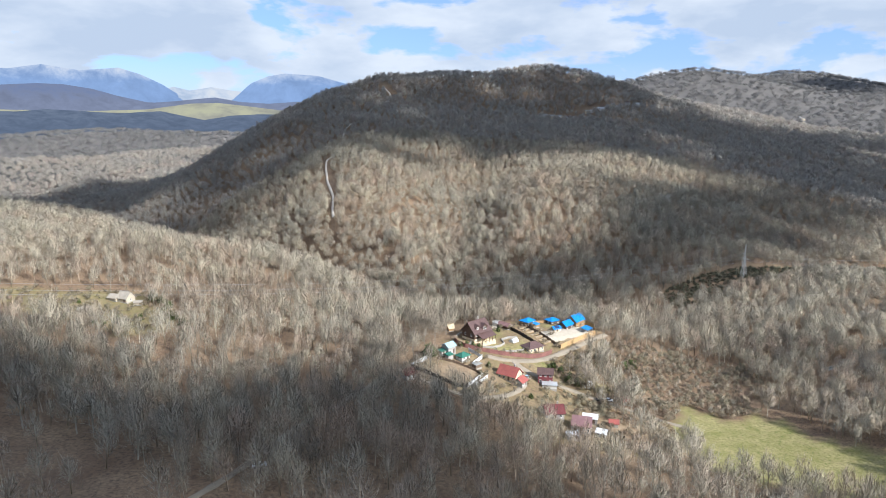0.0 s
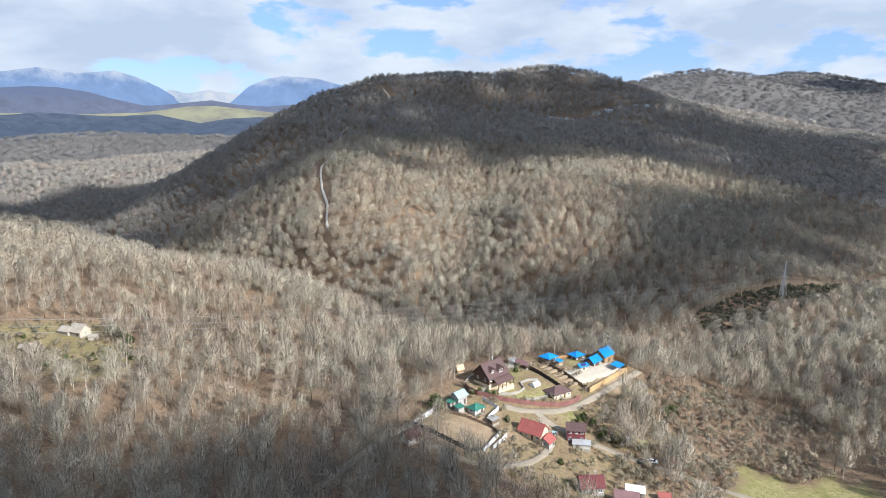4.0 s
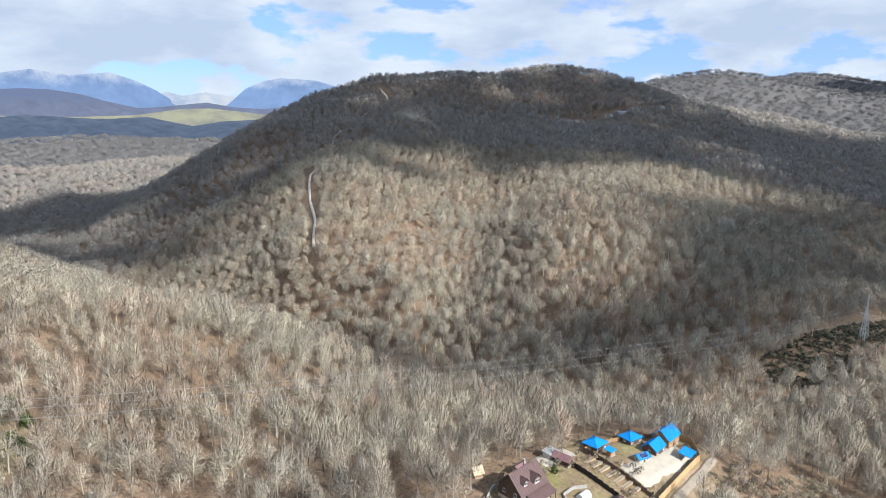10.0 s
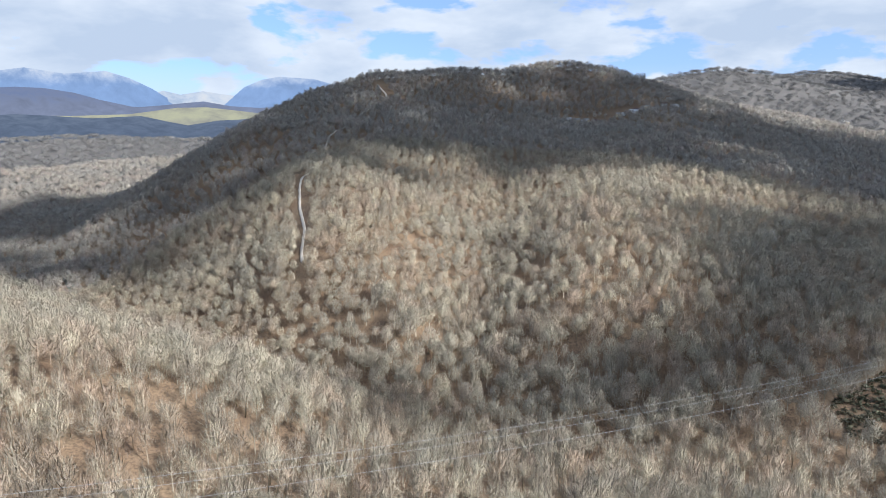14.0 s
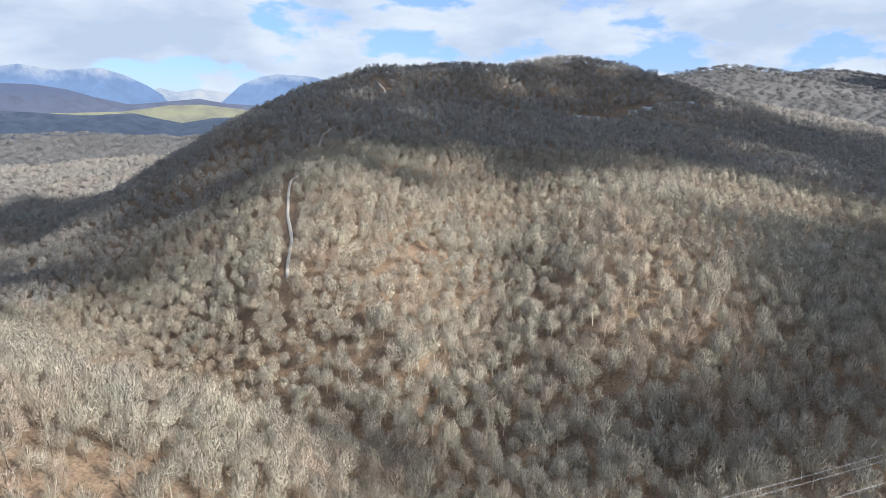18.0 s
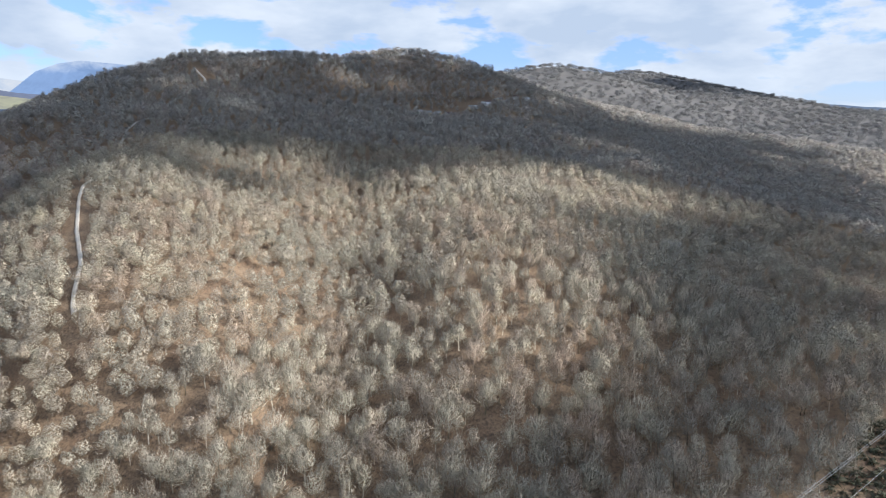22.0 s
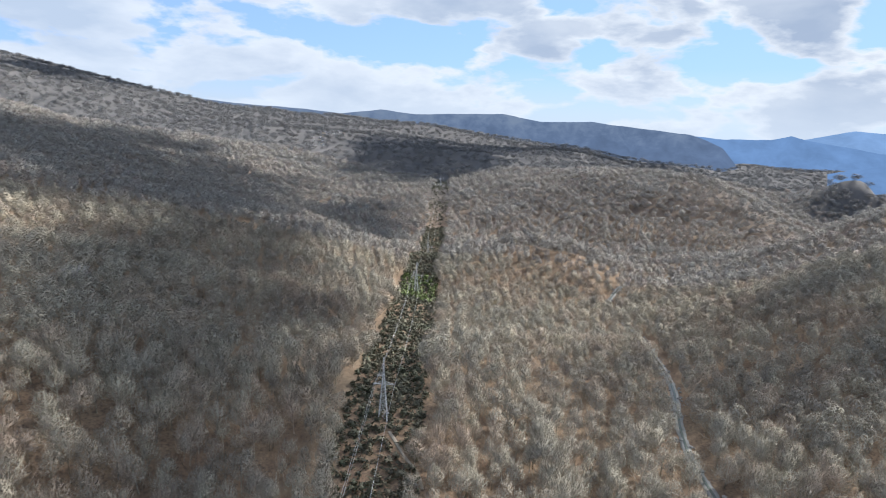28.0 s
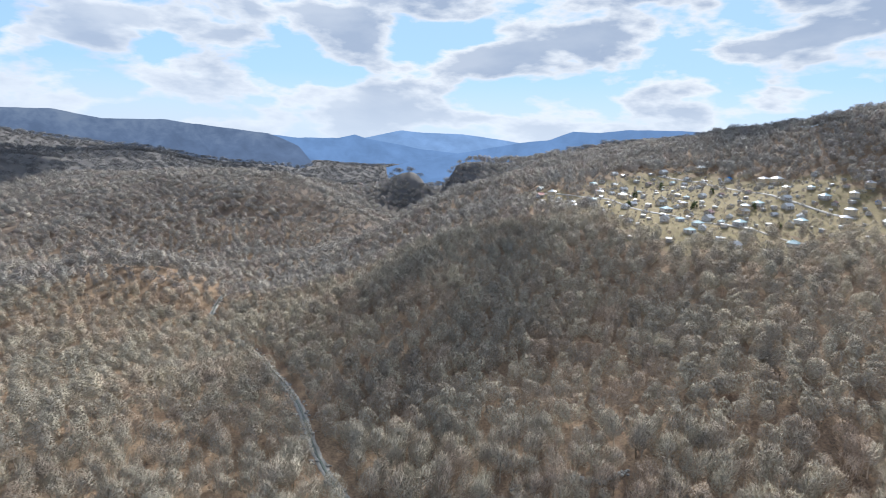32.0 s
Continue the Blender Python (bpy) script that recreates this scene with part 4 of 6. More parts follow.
GLASS = material("dark_window_glass", (0.03, 0.035, 0.04), 0.08, (0.06, 0.07, 0.08), 0.5, 0.5)
WHITE_PAINT = material("white_painted_wood", (0.78, 0.77, 0.74), 0.55, (0.6, 0.59, 0.55), 0.8, 0.5)
DARK_TIMBER = material("dark_brown_timber", (0.075, 0.045, 0.032), 0.7, (0.13, 0.085, 0.06), 1.2, 0.6, bump=0.4)
CREAM = material("cream_render", (0.62, 0.52, 0.36), 0.85, (0.5, 0.41, 0.28), 0.5, 0.5, bump=0.2)
WHITE_WALL = material("white_render", (0.62, 0.60, 0.56), 0.85, (0.44, 0.42, 0.38), 0.4, 0.6, bump=0.2)
GREY_WALL = material("grey_block_wall", (0.42, 0.40, 0.37), 0.9, (0.30, 0.28, 0.26), 0.6, 0.6, bump=0.4)
ORANGE_LOG = material("honey_timber_wall", (0.40, 0.25, 0.12), 0.7, (0.28, 0.165, 0.08), 0.9, 0.6, bump=0.4)
MAROON_WALL = material("maroon_cladding", (0.20, 0.05, 0.055), 0.7, (0.13, 0.035, 0.04), 0.6, 0.5)
BROWN_TILE = material("brown_metal_tile", (0.125, 0.075, 0.068), 0.5, (0.085, 0.052, 0.05), 0.7, 0.5, bump=0.5, bump_scale=3.0)
LIMEWASH = material("stained_limewash", (0.52, 0.46, 0.37), 0.9, (0.34, 0.29, 0.22), 0.5, 0.8, bump=0.4)
OLD_ROOF = material("old_grey_board_roof", (0.40, 0.36, 0.30), 0.9, (0.25, 0.22, 0.18), 0.5, 0.8, bump=0.4)
RED_TILE = material("red_metal_tile", (0.36, 0.105, 0.085), 0.6, (0.25, 0.075, 0.065), 0.6, 0.5, bump=0.5, bump_scale=3.0)
DARKRED_TILE = material("dark_red_metal_roof", (0.16, 0.04, 0.04), 0.5, (0.11, 0.03, 0.032), 0.6, 0.5, bump=0.4, bump_scale=3.0)
PURPLE_ROOF = material("faded_plum_roof", (0.25, 0.14, 0.14), 0.6, (0.18, 0.10, 0.10), 0.5, 0.6, bump=0.3)
BLUE_ROOF = material("bright_blue_metal_roof", (0.012, 0.235, 0.62), 0.42, (0.01, 0.18, 0.50), 0.5, 0.4, bump=0.3, bump_scale=4.0)
GREEN_ROOF = material("green_metal_roof", (0.04, 0.17, 0.125), 0.6, (0.03, 0.11, 0.08), 0.5, 0.4)
PALE_ROOF = material("pale_blue_metal_roof", (0.36, 0.50, 0.53), 0.45, (0.28, 0.40, 0.43), 0.5, 0.5)
TIN_ROOF = material("weathered_tin_roof", (0.55, 0.56, 0.57), 0.35, (0.40, 0.40, 0.40), 0.5, 0.6, metal=0.3)
SLATE_ROOF = material("grey_corrugated_roof", (0.30, 0.30, 0.29), 0.8, (0.22, 0.215, 0.20), 0.5, 0.6, bump=0.4)
CONCRETE = material("pale_concrete", (0.38, 0.355, 0.315), 0.9, (0.27, 0.25, 0.22), 0.4, 0.6, bump=0.3)
MAROON_FENCE = material("maroon_profiled_sheet", (0.26, 0.125, 0.11), 0.6, (0.17, 0.08, 0.07), 0.8, 0.5, single=0.25)
TAN_FENCE = material("tan_profiled_sheet", (0.50, 0.34, 0.175), 0.55, (0.42, 0.28, 0.14), 0.6, 0.5, single=0.15)
BLACK_FENCE = material("black_profiled_sheet", (0.025, 0.022, 0.022), 0.6, (0.04, 0.035, 0.033), 0.8, 0.5, single=0.2)
WHITE_FENCE = material("white_profiled_sheet", (0.70, 0.71, 0.72), 0.55, (0.55, 0.55, 0.54), 0.6, 0.5, single=0.15)
BROWN_FENCE = material("weathered_board", (0.17, 0.12, 0.085), 0.85, (0.10, 0.075, 0.055), 1.0, 0.6, single=0.4)
FILM = material("greenhouse_film", (0.72, 0.75, 0.75), 0.4, (0.6, 0.63, 0.62), 0.5, 0.5)
SOLAR = material("solar_cell", (0.02, 0.035, 0.10), 0.15, (0.03, 0.05, 0.13), 2.0, 0.5)
PLANK = material("raised_bed_plank", (0.42, 0.32, 0.20), 0.85, (0.30, 0.22, 0.14), 1.2, 0.6, single=0.3)


def window(house, wall, at, turn, w, h, lit=WHITE_PAINT, plain=False):
    """A window set on a wall: casing proud of it, a mullion and two panes."""
    def casing(bm):
        t = 0.09
        hull(bm, 0, 0, -h / 2, w, 0.10, t)
        hull(bm, 0, 0, h / 2 - t, w, 0.10, t)
        for x in (-w / 2 + t / 2, w / 2 - t / 2, 0):
            hull(bm, x, 0, -h / 2 + t, t, 0.10, h - 2 * t)
        hull(bm, 0, -0.05, -h / 2 - 0.06, w + 0.2, 0.16, 0.06)
    win = part("window", shared(("window", w, h, lit.name), casing, lit), None, wall)
    win.parent = wall
    win.matrix_local = pose(*at, 0, 0, turn)
    if plain:
        return win
    for s in (-1, 1):
        def glazing(bm):
            hull(bm, 0, 0.0, -h / 2 + 0.09, w / 2 - 0.135, 0.04, h - 0.18)
        p = part("pane", shared(("pane", w, h), glazing, GLASS), None, win)
        p.parent = win
        p.matrix_local = pose(s * (w / 4 - 0.0225), 0, 0)
    return win


def gable_walls(bm, L, D, h, rise, t=0.0):
    """A house body with gable ends at +-x."""
    a, b = L / 2, D / 2
    pts = [(-a, -b, -1.2), (a, -b, -1.2), (a, b, -1.2), (-a, b, -1.2), (-a, -b, h), (a, -b, h), (a, b, h), (-a, b, h), (-a, 0, h + rise), (a, 0, h + rise)]
    poly(bm, pts, [(0, 1, 5, 4), (2, 3, 7, 6), (1, 2, 6, 9, 5), (3, 0, 4, 8, 7), (4, 5, 9, 8), (6, 7, 8, 9), (3, 2, 1, 0)])


def slope_slab(bm, L, D, h, rise, side, eave=0.5, t=0.14):
    """One pitch of a gable roof: a single ribbed sheet with thickness."""
    k = rise / (D / 2)
    a = L / 2 + eave
    low = Vector((0, side * (D / 2 + eave), h - k * eave + 0.03))
    top = Vector((0, 0, h + rise + 0.03))
    n = Vector((0, side * rise, D / 2)).normalized()
    m = max(4, int(L / 0.8))
    xs = []
    for i in range(m):
        x = -a + 2 * a * i / m
        w = 2 * a / m
        xs += [(x, t), (x + 0.78 * w, t), (x + 0.82 * w, t + 0.07), (x + 0.96 * w, t + 0.07)]
    xs.append((a, t))
    c = len(xs)
    pts = []
    for end in (low, top):
        pts += [end + Vector((x, 0, 0)) + n * u for x, u in xs]
        pts += [end + Vector((x, 0, 0)) for x, u in (xs[0], xs[-1])]
    o = c + 2
    fs = [(i, i + 1, o + i + 1, o + i) for i in range(c - 1)]
    fs += [(c, o + c, o + c + 1, c + 1), (0, o, o + c, c), (c - 1, c + 1, o + c + 1, o + c - 1), tuple([*range(c), c + 1, c]), tuple([*range(o, o + c), o + c + 1, o + c])]
    poly(bm, pts, fs)


def hip_roof(bm, L, D, h, rise, eave=0.5):
    a, b = L / 2 + eave, D / 2 + eave
    r = max(0.05, L / 2 - D / 2)
    z = h - rise / (D / 2) * eave * 0.6
    pts = [(-a, -b, z), (a, -b, z), (a, b, z), (-a, b, z), (-a, -b, z + 0.16), (a, -b, z + 0.16), (a, b, z + 0.16), (-a, b, z + 0.16), (-r, 0, h + rise), (r, 0, h + rise)]
    poly(bm, pts, [(3, 2, 1, 0), (0, 1, 5, 4), (1, 2, 6, 5), (2, 3, 7, 6), (3, 0, 4, 7), (4, 5, 9, 8), (5, 6, 9), (6, 7, 8, 9), (7, 4, 8)])
    for p, q in ((4, 8), (7, 8), (5, 9), (6, 9), (8, 9)):
        bar(bm, Vector(pts[p]) + Vector((0, 0, 0.03)), Vector(pts[q]) + Vector((0, 0, 0.03)), 0.09)


def block_walls(bm, L, D, h):
    hull(bm, 0, 0, -1.2, L, D, h + 1.2)


def house(name, label, x, y, turn, L, D, h, rise, wall_mat, roof_mat, kind="gable", rows=1, per=3, ends=1, chimney=True, door=True,
          win=(1.0, 1.2), group="", plinth=True, z=None, eave=0.5, category="house", plain=False):
    """A dwelling or shed; its long side runs along local x, the camera-facing front along -y."""
    H = thing(name, x, y, turn, label, category, group, z)
    bm = bmesh.new()
    if kind == "gable":
        gable_walls(bm, L, D, h, rise)
    else:
        block_walls(bm, L, D, h)
    W = part("wall", bm, wall_mat, H)
    if kind == "gable":
        for s in (-1, 1):
            bm = bmesh.new()
            slope_slab(bm, L, D, h, rise, s, eave)
            part("roof_slope", bm, roof_mat, H)
        bm = bmesh.new()
        bar(bm, (-L / 2 - eave, 0, h + rise + 0.19), (L / 2 + eave, 0, h + rise + 0.19), 0.11)
        part("ridge_cap", bm, roof_mat, H)
    elif kind == "hip":
        bm = bmesh.new()
        hip_roof(bm, L, D, h, rise, eave)
        part("roof", bm, roof_mat, H)
    else:
        bm = bmesh.new()
        poly(bm, [(-L / 2 - 0.3, -D / 2 - 0.4, h), (L / 2 + 0.3, -D / 2 - 0.4, h), (L / 2 + 0.3, D / 2 + 0.4, h + rise), (-L / 2 - 0.3, D / 2 + 0.4, h + rise),
                  (-L / 2 - 0.3, -D / 2 - 0.4, h + 0.14), (L / 2 + 0.3, -D / 2 - 0.4, h + 0.14), (L / 2 + 0.3, D / 2 + 0.4, h + rise + 0.14), (-L / 2 - 0.3, D / 2 + 0.4, h + rise + 0.14)],
             [(3, 2, 1, 0), (4, 5, 6, 7), (0, 1, 5, 4), (1, 2, 6, 5), (2, 3, 7, 6), (3, 0, 4, 7)])
        for i in range(int(L / 0.8) + 1):
            xx = -L / 2 + 0.8 * i
            bar(bm, (xx, -D / 2 - 0.4, h + 0.15), (xx, D / 2 + 0.4, h + rise + 0.15), 0.03)
        part("roof", bm, roof_mat, H)
    if plinth:
        bm = bmesh.new()
        hull(bm, 0, 0, -1.6, L + 0.16, D + 0.16, 2.0)
        part("plinth", bm, CONCRETE, H)
    for r in range(rows):
        zz = 1.65 + r * 2.75
        if zz + win[1] / 2 > h + 0.2:
            break
        for i in range(per):
            xx = -L / 2 + L * (i + 0.5) / per
            if door and r == 0 and i == per // 2:
                bm = bmesh.new()
                hull(bm, xx, -D / 2 - 0.03, 0.42, 0.95, 0.08, 2.05)
                dr = part("door", bm, DARK_TIMBER, H)
                bm = bmesh.new()
                hull(bm, xx + 0.36, -D / 2 - 0.11, 1.4, 0.12, 0.07, 0.04)
                part("handle", bm, STEEL, dr)
            else:
                window(H, W, (xx, -D / 2 - 0.03, zz), 0, *win, plain=plain)
            if not plain:
                window(H, W, (xx, D / 2 + 0.03, zz), 180, *win)
        for i in range(ends):
            yy = -D / 2 + D * (i + 0.5) / ends
            window(H, W, (-L / 2 - 0.03, yy, zz), -90, *win)
            window(H, W, (L / 2 + 0.03, yy, zz), 90, *win)
    if chimney:
        bm = bmesh.new()
        hull(bm, L * 0.22, D * 0.16, h, 0.55, 0.55, rise + 0.9)
        hull(bm, L * 0.22, D * 0.16, h + rise + 0.9, 0.7, 0.7, 0.12)
        part("chimney", bm, GREY_WALL, H, "grey block chimney")
    return H


def lean_roof(H, name, pts, mat):
    """A sloping sheet roof over four corner places."""
    bm = bmesh.new()
    up = [Vector(p) + Vector((0, 0, 0.12)) for p in pts]
    poly(bm, [*pts, *up], [(3, 2, 1, 0), (4, 5, 6, 7), (0, 1, 5, 4), (1, 2, 6, 5), (2, 3, 7, 6), (3, 0, 4, 7)])
    a, b, c, d = up
    for i in range(9):
        k = i / 8
        bar(bm, a.lerp(b, k), d.lerp(c, k), 0.03)
    return part(name, bm, mat, H)


def dormer(H, x, D, h, rise, w, front, roof_mat, wall_mat):
    """A gabled dormer on the front slope."""
    k = rise / (D / 2)
    y0 = -D / 2 * front
    z0 = h + (D / 2 + y0) * k
    top = 1.5 + w * 0.45
    back = y0 + min(top / k, -y0 - 0.05 + 0.6)
    bm = bmesh.new()
    poly(bm, [(x - w / 2, y0, z0 - 0.3), (x + w / 2, y0, z0 - 0.3), (x + w / 2, y0, z0 + 1.3), (x, y0, z0 + top), (x - w / 2, y0, z0 + 1.3),
              (x - w / 2, back, z0 - 0.3), (x + w / 2, back, z0 - 0.3), (x + w / 2, back, z0 + 1.3), (x, back, z0 + top), (x - w / 2, back, z0 + 1.3)],
         [(0, 1, 2, 3, 4), (9, 8, 7, 6, 5), (1, 6, 7, 2), (0, 4, 9, 5), (2, 7, 8, 3), (3, 8, 9, 4), (0, 5, 6, 1)])
    wl = part("dormer", bm, wall_mat, H)
    for s in (-1, 1):
        lean_roof(wl, "dormer_roof", [(x, y0 - 0.45, z0 + top + 0.04), (x, back, z0 + top + 0.04), (x + s * (w / 2 + 0.4), back, z0 + 1.05), (x + s * (w / 2 + 0.4), y0 - 0.45, z0 + 1.05)], roof_mat)
    window(H, wl, (x, y0 - 0.03, z0 + 0.75), 0, w * 0.55, 1.1)


def fence(name, label, points, tall, mat, step=2.5, cap=None, group=""):
    """A run of sheet panels between posts along a line on the ground, each panel a part."""
    x0, y0 = points[0]
    F = thing(name, x0, y0, 0, label, "fence", group)
    oz = lie(x0, y0)

    def rib(bm):
        n = 10
        top = []
        for i in range(n + 1):
            dy = 0.03 if i % 2 else -0.03
            top.append((i / n, dy))
        pts = [(x, y, z) for z in (0, 1) for x, y in top] + [(x, y + 0.05, z) for z in (0, 1) for x, y in top]
        m = n + 1
        fs = []
        for i in range(n):
            fs += [(i, i + 1, m + i + 1, m + i), (2 * m + i + 1, 2 * m + i, 3 * m + i, 3 * m + i + 1), (m + i, m + i + 1, 3 * m + i + 1, 3 * m + i), (i + 1, i, 2 * m + i, 2 * m + i + 1)]
        fs += [(0, m, 3 * m, 2 * m), (m - 1, 3 * m - 1, 4 * m - 1, 2 * m - 1)]
        poly(bm, pts, fs)

    def stake(bm):
        hull(bm, 0, 0, 0, 0.1, 0.1, 1.0)
        hull(bm, 0, 0, 1.0, 0.14, 0.14, 0.03)

    for (ax, ay), (bx, by) in zip(points, points[1:]):
        d = math.hypot(bx - ax, by - ay)
        n = max(1, round(d / step))
        for i in range(n):
            px, py = ax + (bx - ax) * i / n, ay + (by - ay) * i / n
            qx, qy = ax + (bx - ax) * (i + 1) / n, ay + (by - ay) * (i + 1) / n
            z = min(lie(px, py), lie(qx, qy)) - oz
            w = d / n
            turn = math.atan2(by - ay, bx - ax)
            base = Matrix.Translation((px - x0, py - y0, z - 0.15)) @ Matrix.Rotation(turn, 4, "Z")
            p = part("panel", shared(("panel", mat.name), rib, mat), None, F)
            p.matrix_local = base @ Matrix.Diagonal((w, 1, tall + 0.15, 1))
            s = part("post", shared(("post", mat.name), stake, mat), None, F)
            s.matrix_local = base @ Matrix.Translation((0, 0.09, 0)) @ Matrix.Diagonal((1, 1, tall + 0.3, 1))
    return F


def ribbon(name, label, points, wide, mat, lift=0.22, category="road", kind="structure"):
    """A strip laid over the ground along a line, with a little camber and thickness."""
    pts = [Vector((*p, 0)) for p in points]
    line = []
    for a, b in zip(pts, pts[1:]):
        n = max(1, int((b - a).length / 2.0))
        line += [a.lerp(b, i / n) for i in range(n)]
    line.append(pts[-1])
    for _ in range(6):
        line = [line[0]] + [(line[i - 1] + line[i] * 2 + line[i + 1]) / 4 for i in range(1, len(line) - 1)] + [line[-1]]
    v, q = [], []
    offs = (-0.56, -0.5, -0.2, 0.2, 0.5, 0.56)
    for i, p in enumerate(line):
        t = (line[min(i + 1, len(line) - 1)] - line[max(i - 1, 0)]).normalized()
        s = Vector((-t.y, t.x, 0))
        w = wide * (1 + 0.12 * math.sin(i * 0.9) + 0.08 * math.sin(i * 2.3))
        for k, o in enumerate(offs):
            c = p + s * (o * w)
            v.append((c.x, c.y, 0))
    v = np.array(v)
    v[:, 2] = height(v[:, 0], v[:, 1])
    for k in range(6):
        v[k::6, 2] += (-0.4, lift, lift + 0.03, lift + 0.03, lift, -0.4)[k]
    for i in range(len(line) - 1):
        for k in range(5):
            o = i * 6 + k
            q.append((o, o + 6, o + 7, o + 1))
    return tagged(link_mesh(name, v, q, mat, True), label, category, kind=kind)


# ---- tracks, roads and river ----
CHALK = material("pale_chalky_earth", (0.60, 0.54, 0.46), 0.95, (0.46, 0.405, 0.335), 0.3, 0.6, bump=0.4)
ribbon("dirt_track", "pale dirt track climbing straight up the wooded hill", TRACK, 2.1, CHALK, 0.6)
ribbon("ridge_track", "pale narrow track winding to the hilltop", TRACK_TOP, 2.2, CHALK, 0.6)
ribbon("pylon_path", "trodden pale path leading to the pylon foot", [(249, 447), (244, 441), (238, 436), (236, 429), (228, 424)], 1.3, DIRT)
ribbon("hamlet_road", "pale gravel lane along the maroon fence", [(36, 279), (42, 278), (49, 280), (58, 283), (67, 289), (77, 299), (90, 313), (102, 325), (113, 338)], 2.8, DIRT)
ribbon("lower_lane", "pale gravel lane between the lower houses", [(49, 280), (51, 275), (57, 272), (68, 267), (80, 263), (95, 259), (110, 252), (122, 246)], 3.0, DIRT)
ribbon("upper_lane", "dusty lane past the sheds", [(8, 272), (2, 262), (-6, 252), (-14, 244), (-24, 228), (-38, 210), (-45, 196), (-49, 183), (-53, 172), (-60, 158), (-70, 140)], 2.5, DIRT)
ribbon("plot_lane", "pale lane below the fenced plot", [(-4, 251), (6, 246), (16, 240), (26, 238), (40, 246), (47, 254), (52, 262), (51, 275)], 2.6, DIRT)
ribbon("river", "shallow grey-green river between wooded banks", RIVER, 1.0, WATER, 0.3, "river")
ribbon("river_bed", "pale pebble banks along the river", RIVER, 3.6, ROCK, 0.12, "river bank")
ribbon("left_river", "shallow stream in the western valley", [(-300, 760), (-335, 810), (-380, 880), (-420, 950)], 7.0, WATER, 0.5, "river")
SAND = material("pale_yard_gravel", (0.46, 0.405, 0.325), 0.95, (0.34, 0.30, 0.24), 0.35, 0.6, bump=0.3)
ribbon("yard", "pale gravel yard between the blue-roofed buildings", [(73, 315), (79, 319), (86, 325), (93, 331), (100, 338)], 10.0, SAND, 0.2, "yard")
ribbon("chalet_yard", "pale paved yard behind the chalet garden", [(42, 316), (48, 322), (55, 327)], 6.0, SAND, 0.2, "yard")
ribbon("village_street", "grey lane through the hillside village", [(430, -30), (480, 0), (540, 20), (610, 20), (690, 20), (720, 50)], 3.4, CONCRETE, 0.4)
ribbon("village_upper_street", "grey lane above the hillside village", [(470, -120), (540, -110), (610, -120), (680, -130), (730, -110)], 3.4, CONCRETE, 0.4)


def stones():
    """Pale boulders along the water."""
    rng = random.Random(5)
    bm = bmesh.new()
    bmesh.ops.create_icosphere(bm, subdivisions=1, radius=1.0)
    for v in bm.verts:
        v.co *= 1 + 0.25 * noise.noise(v.co * 1.7)
        v.co.z *= 0.6
    me = bpy.data.meshes.new("boulder")
    bm.to_mesh(me)
    bm.free()
    me.materials.append(ROCK)
    spots = []
    for (ax, ay), (bx, by) in zip(RIVER[:11], RIVER[1:11]):
        for _ in range(int(math.hypot(bx - ax, by - ay) / 2.4)):
            k = rng.random()
            s = rng.choice((-1, 1)) * rng.uniform(1.2, 3.4)
            d = math.hypot(bx - ax, by - ay)
            spots.append((ax + (bx - ax) * k - (by - ay) / d * s, ay + (by - ay) * k + (bx - ax) / d * s))
    for (ax, ay), (bx, by) in zip(((265, 273), (264, 252), (257, 242)), ((264, 252), (257, 242), (258, 230))):
        for _ in range(22):
            k = rng.random()
            spots.append((ax + (bx - ax) * k + rng.uniform(-1.6, 1.6), ay + (by - ay) * k + rng.uniform(-1.6, 1.6)))
    for x, y in spots:
        ob = new("boulder", me)
        r = rng.uniform(0.35, 1.3)
        ob.matrix_world = pose(x, y, lie(x, y) + 0.25, 0, 0, rng.uniform(0, 360)) @ Matrix.Diagonal((r, r * rng.uniform(0.6, 1), r, 1))
        tagged(ob, "pale rounded boulder in the stream bed", "boulder", "boulders along the river")


stones()


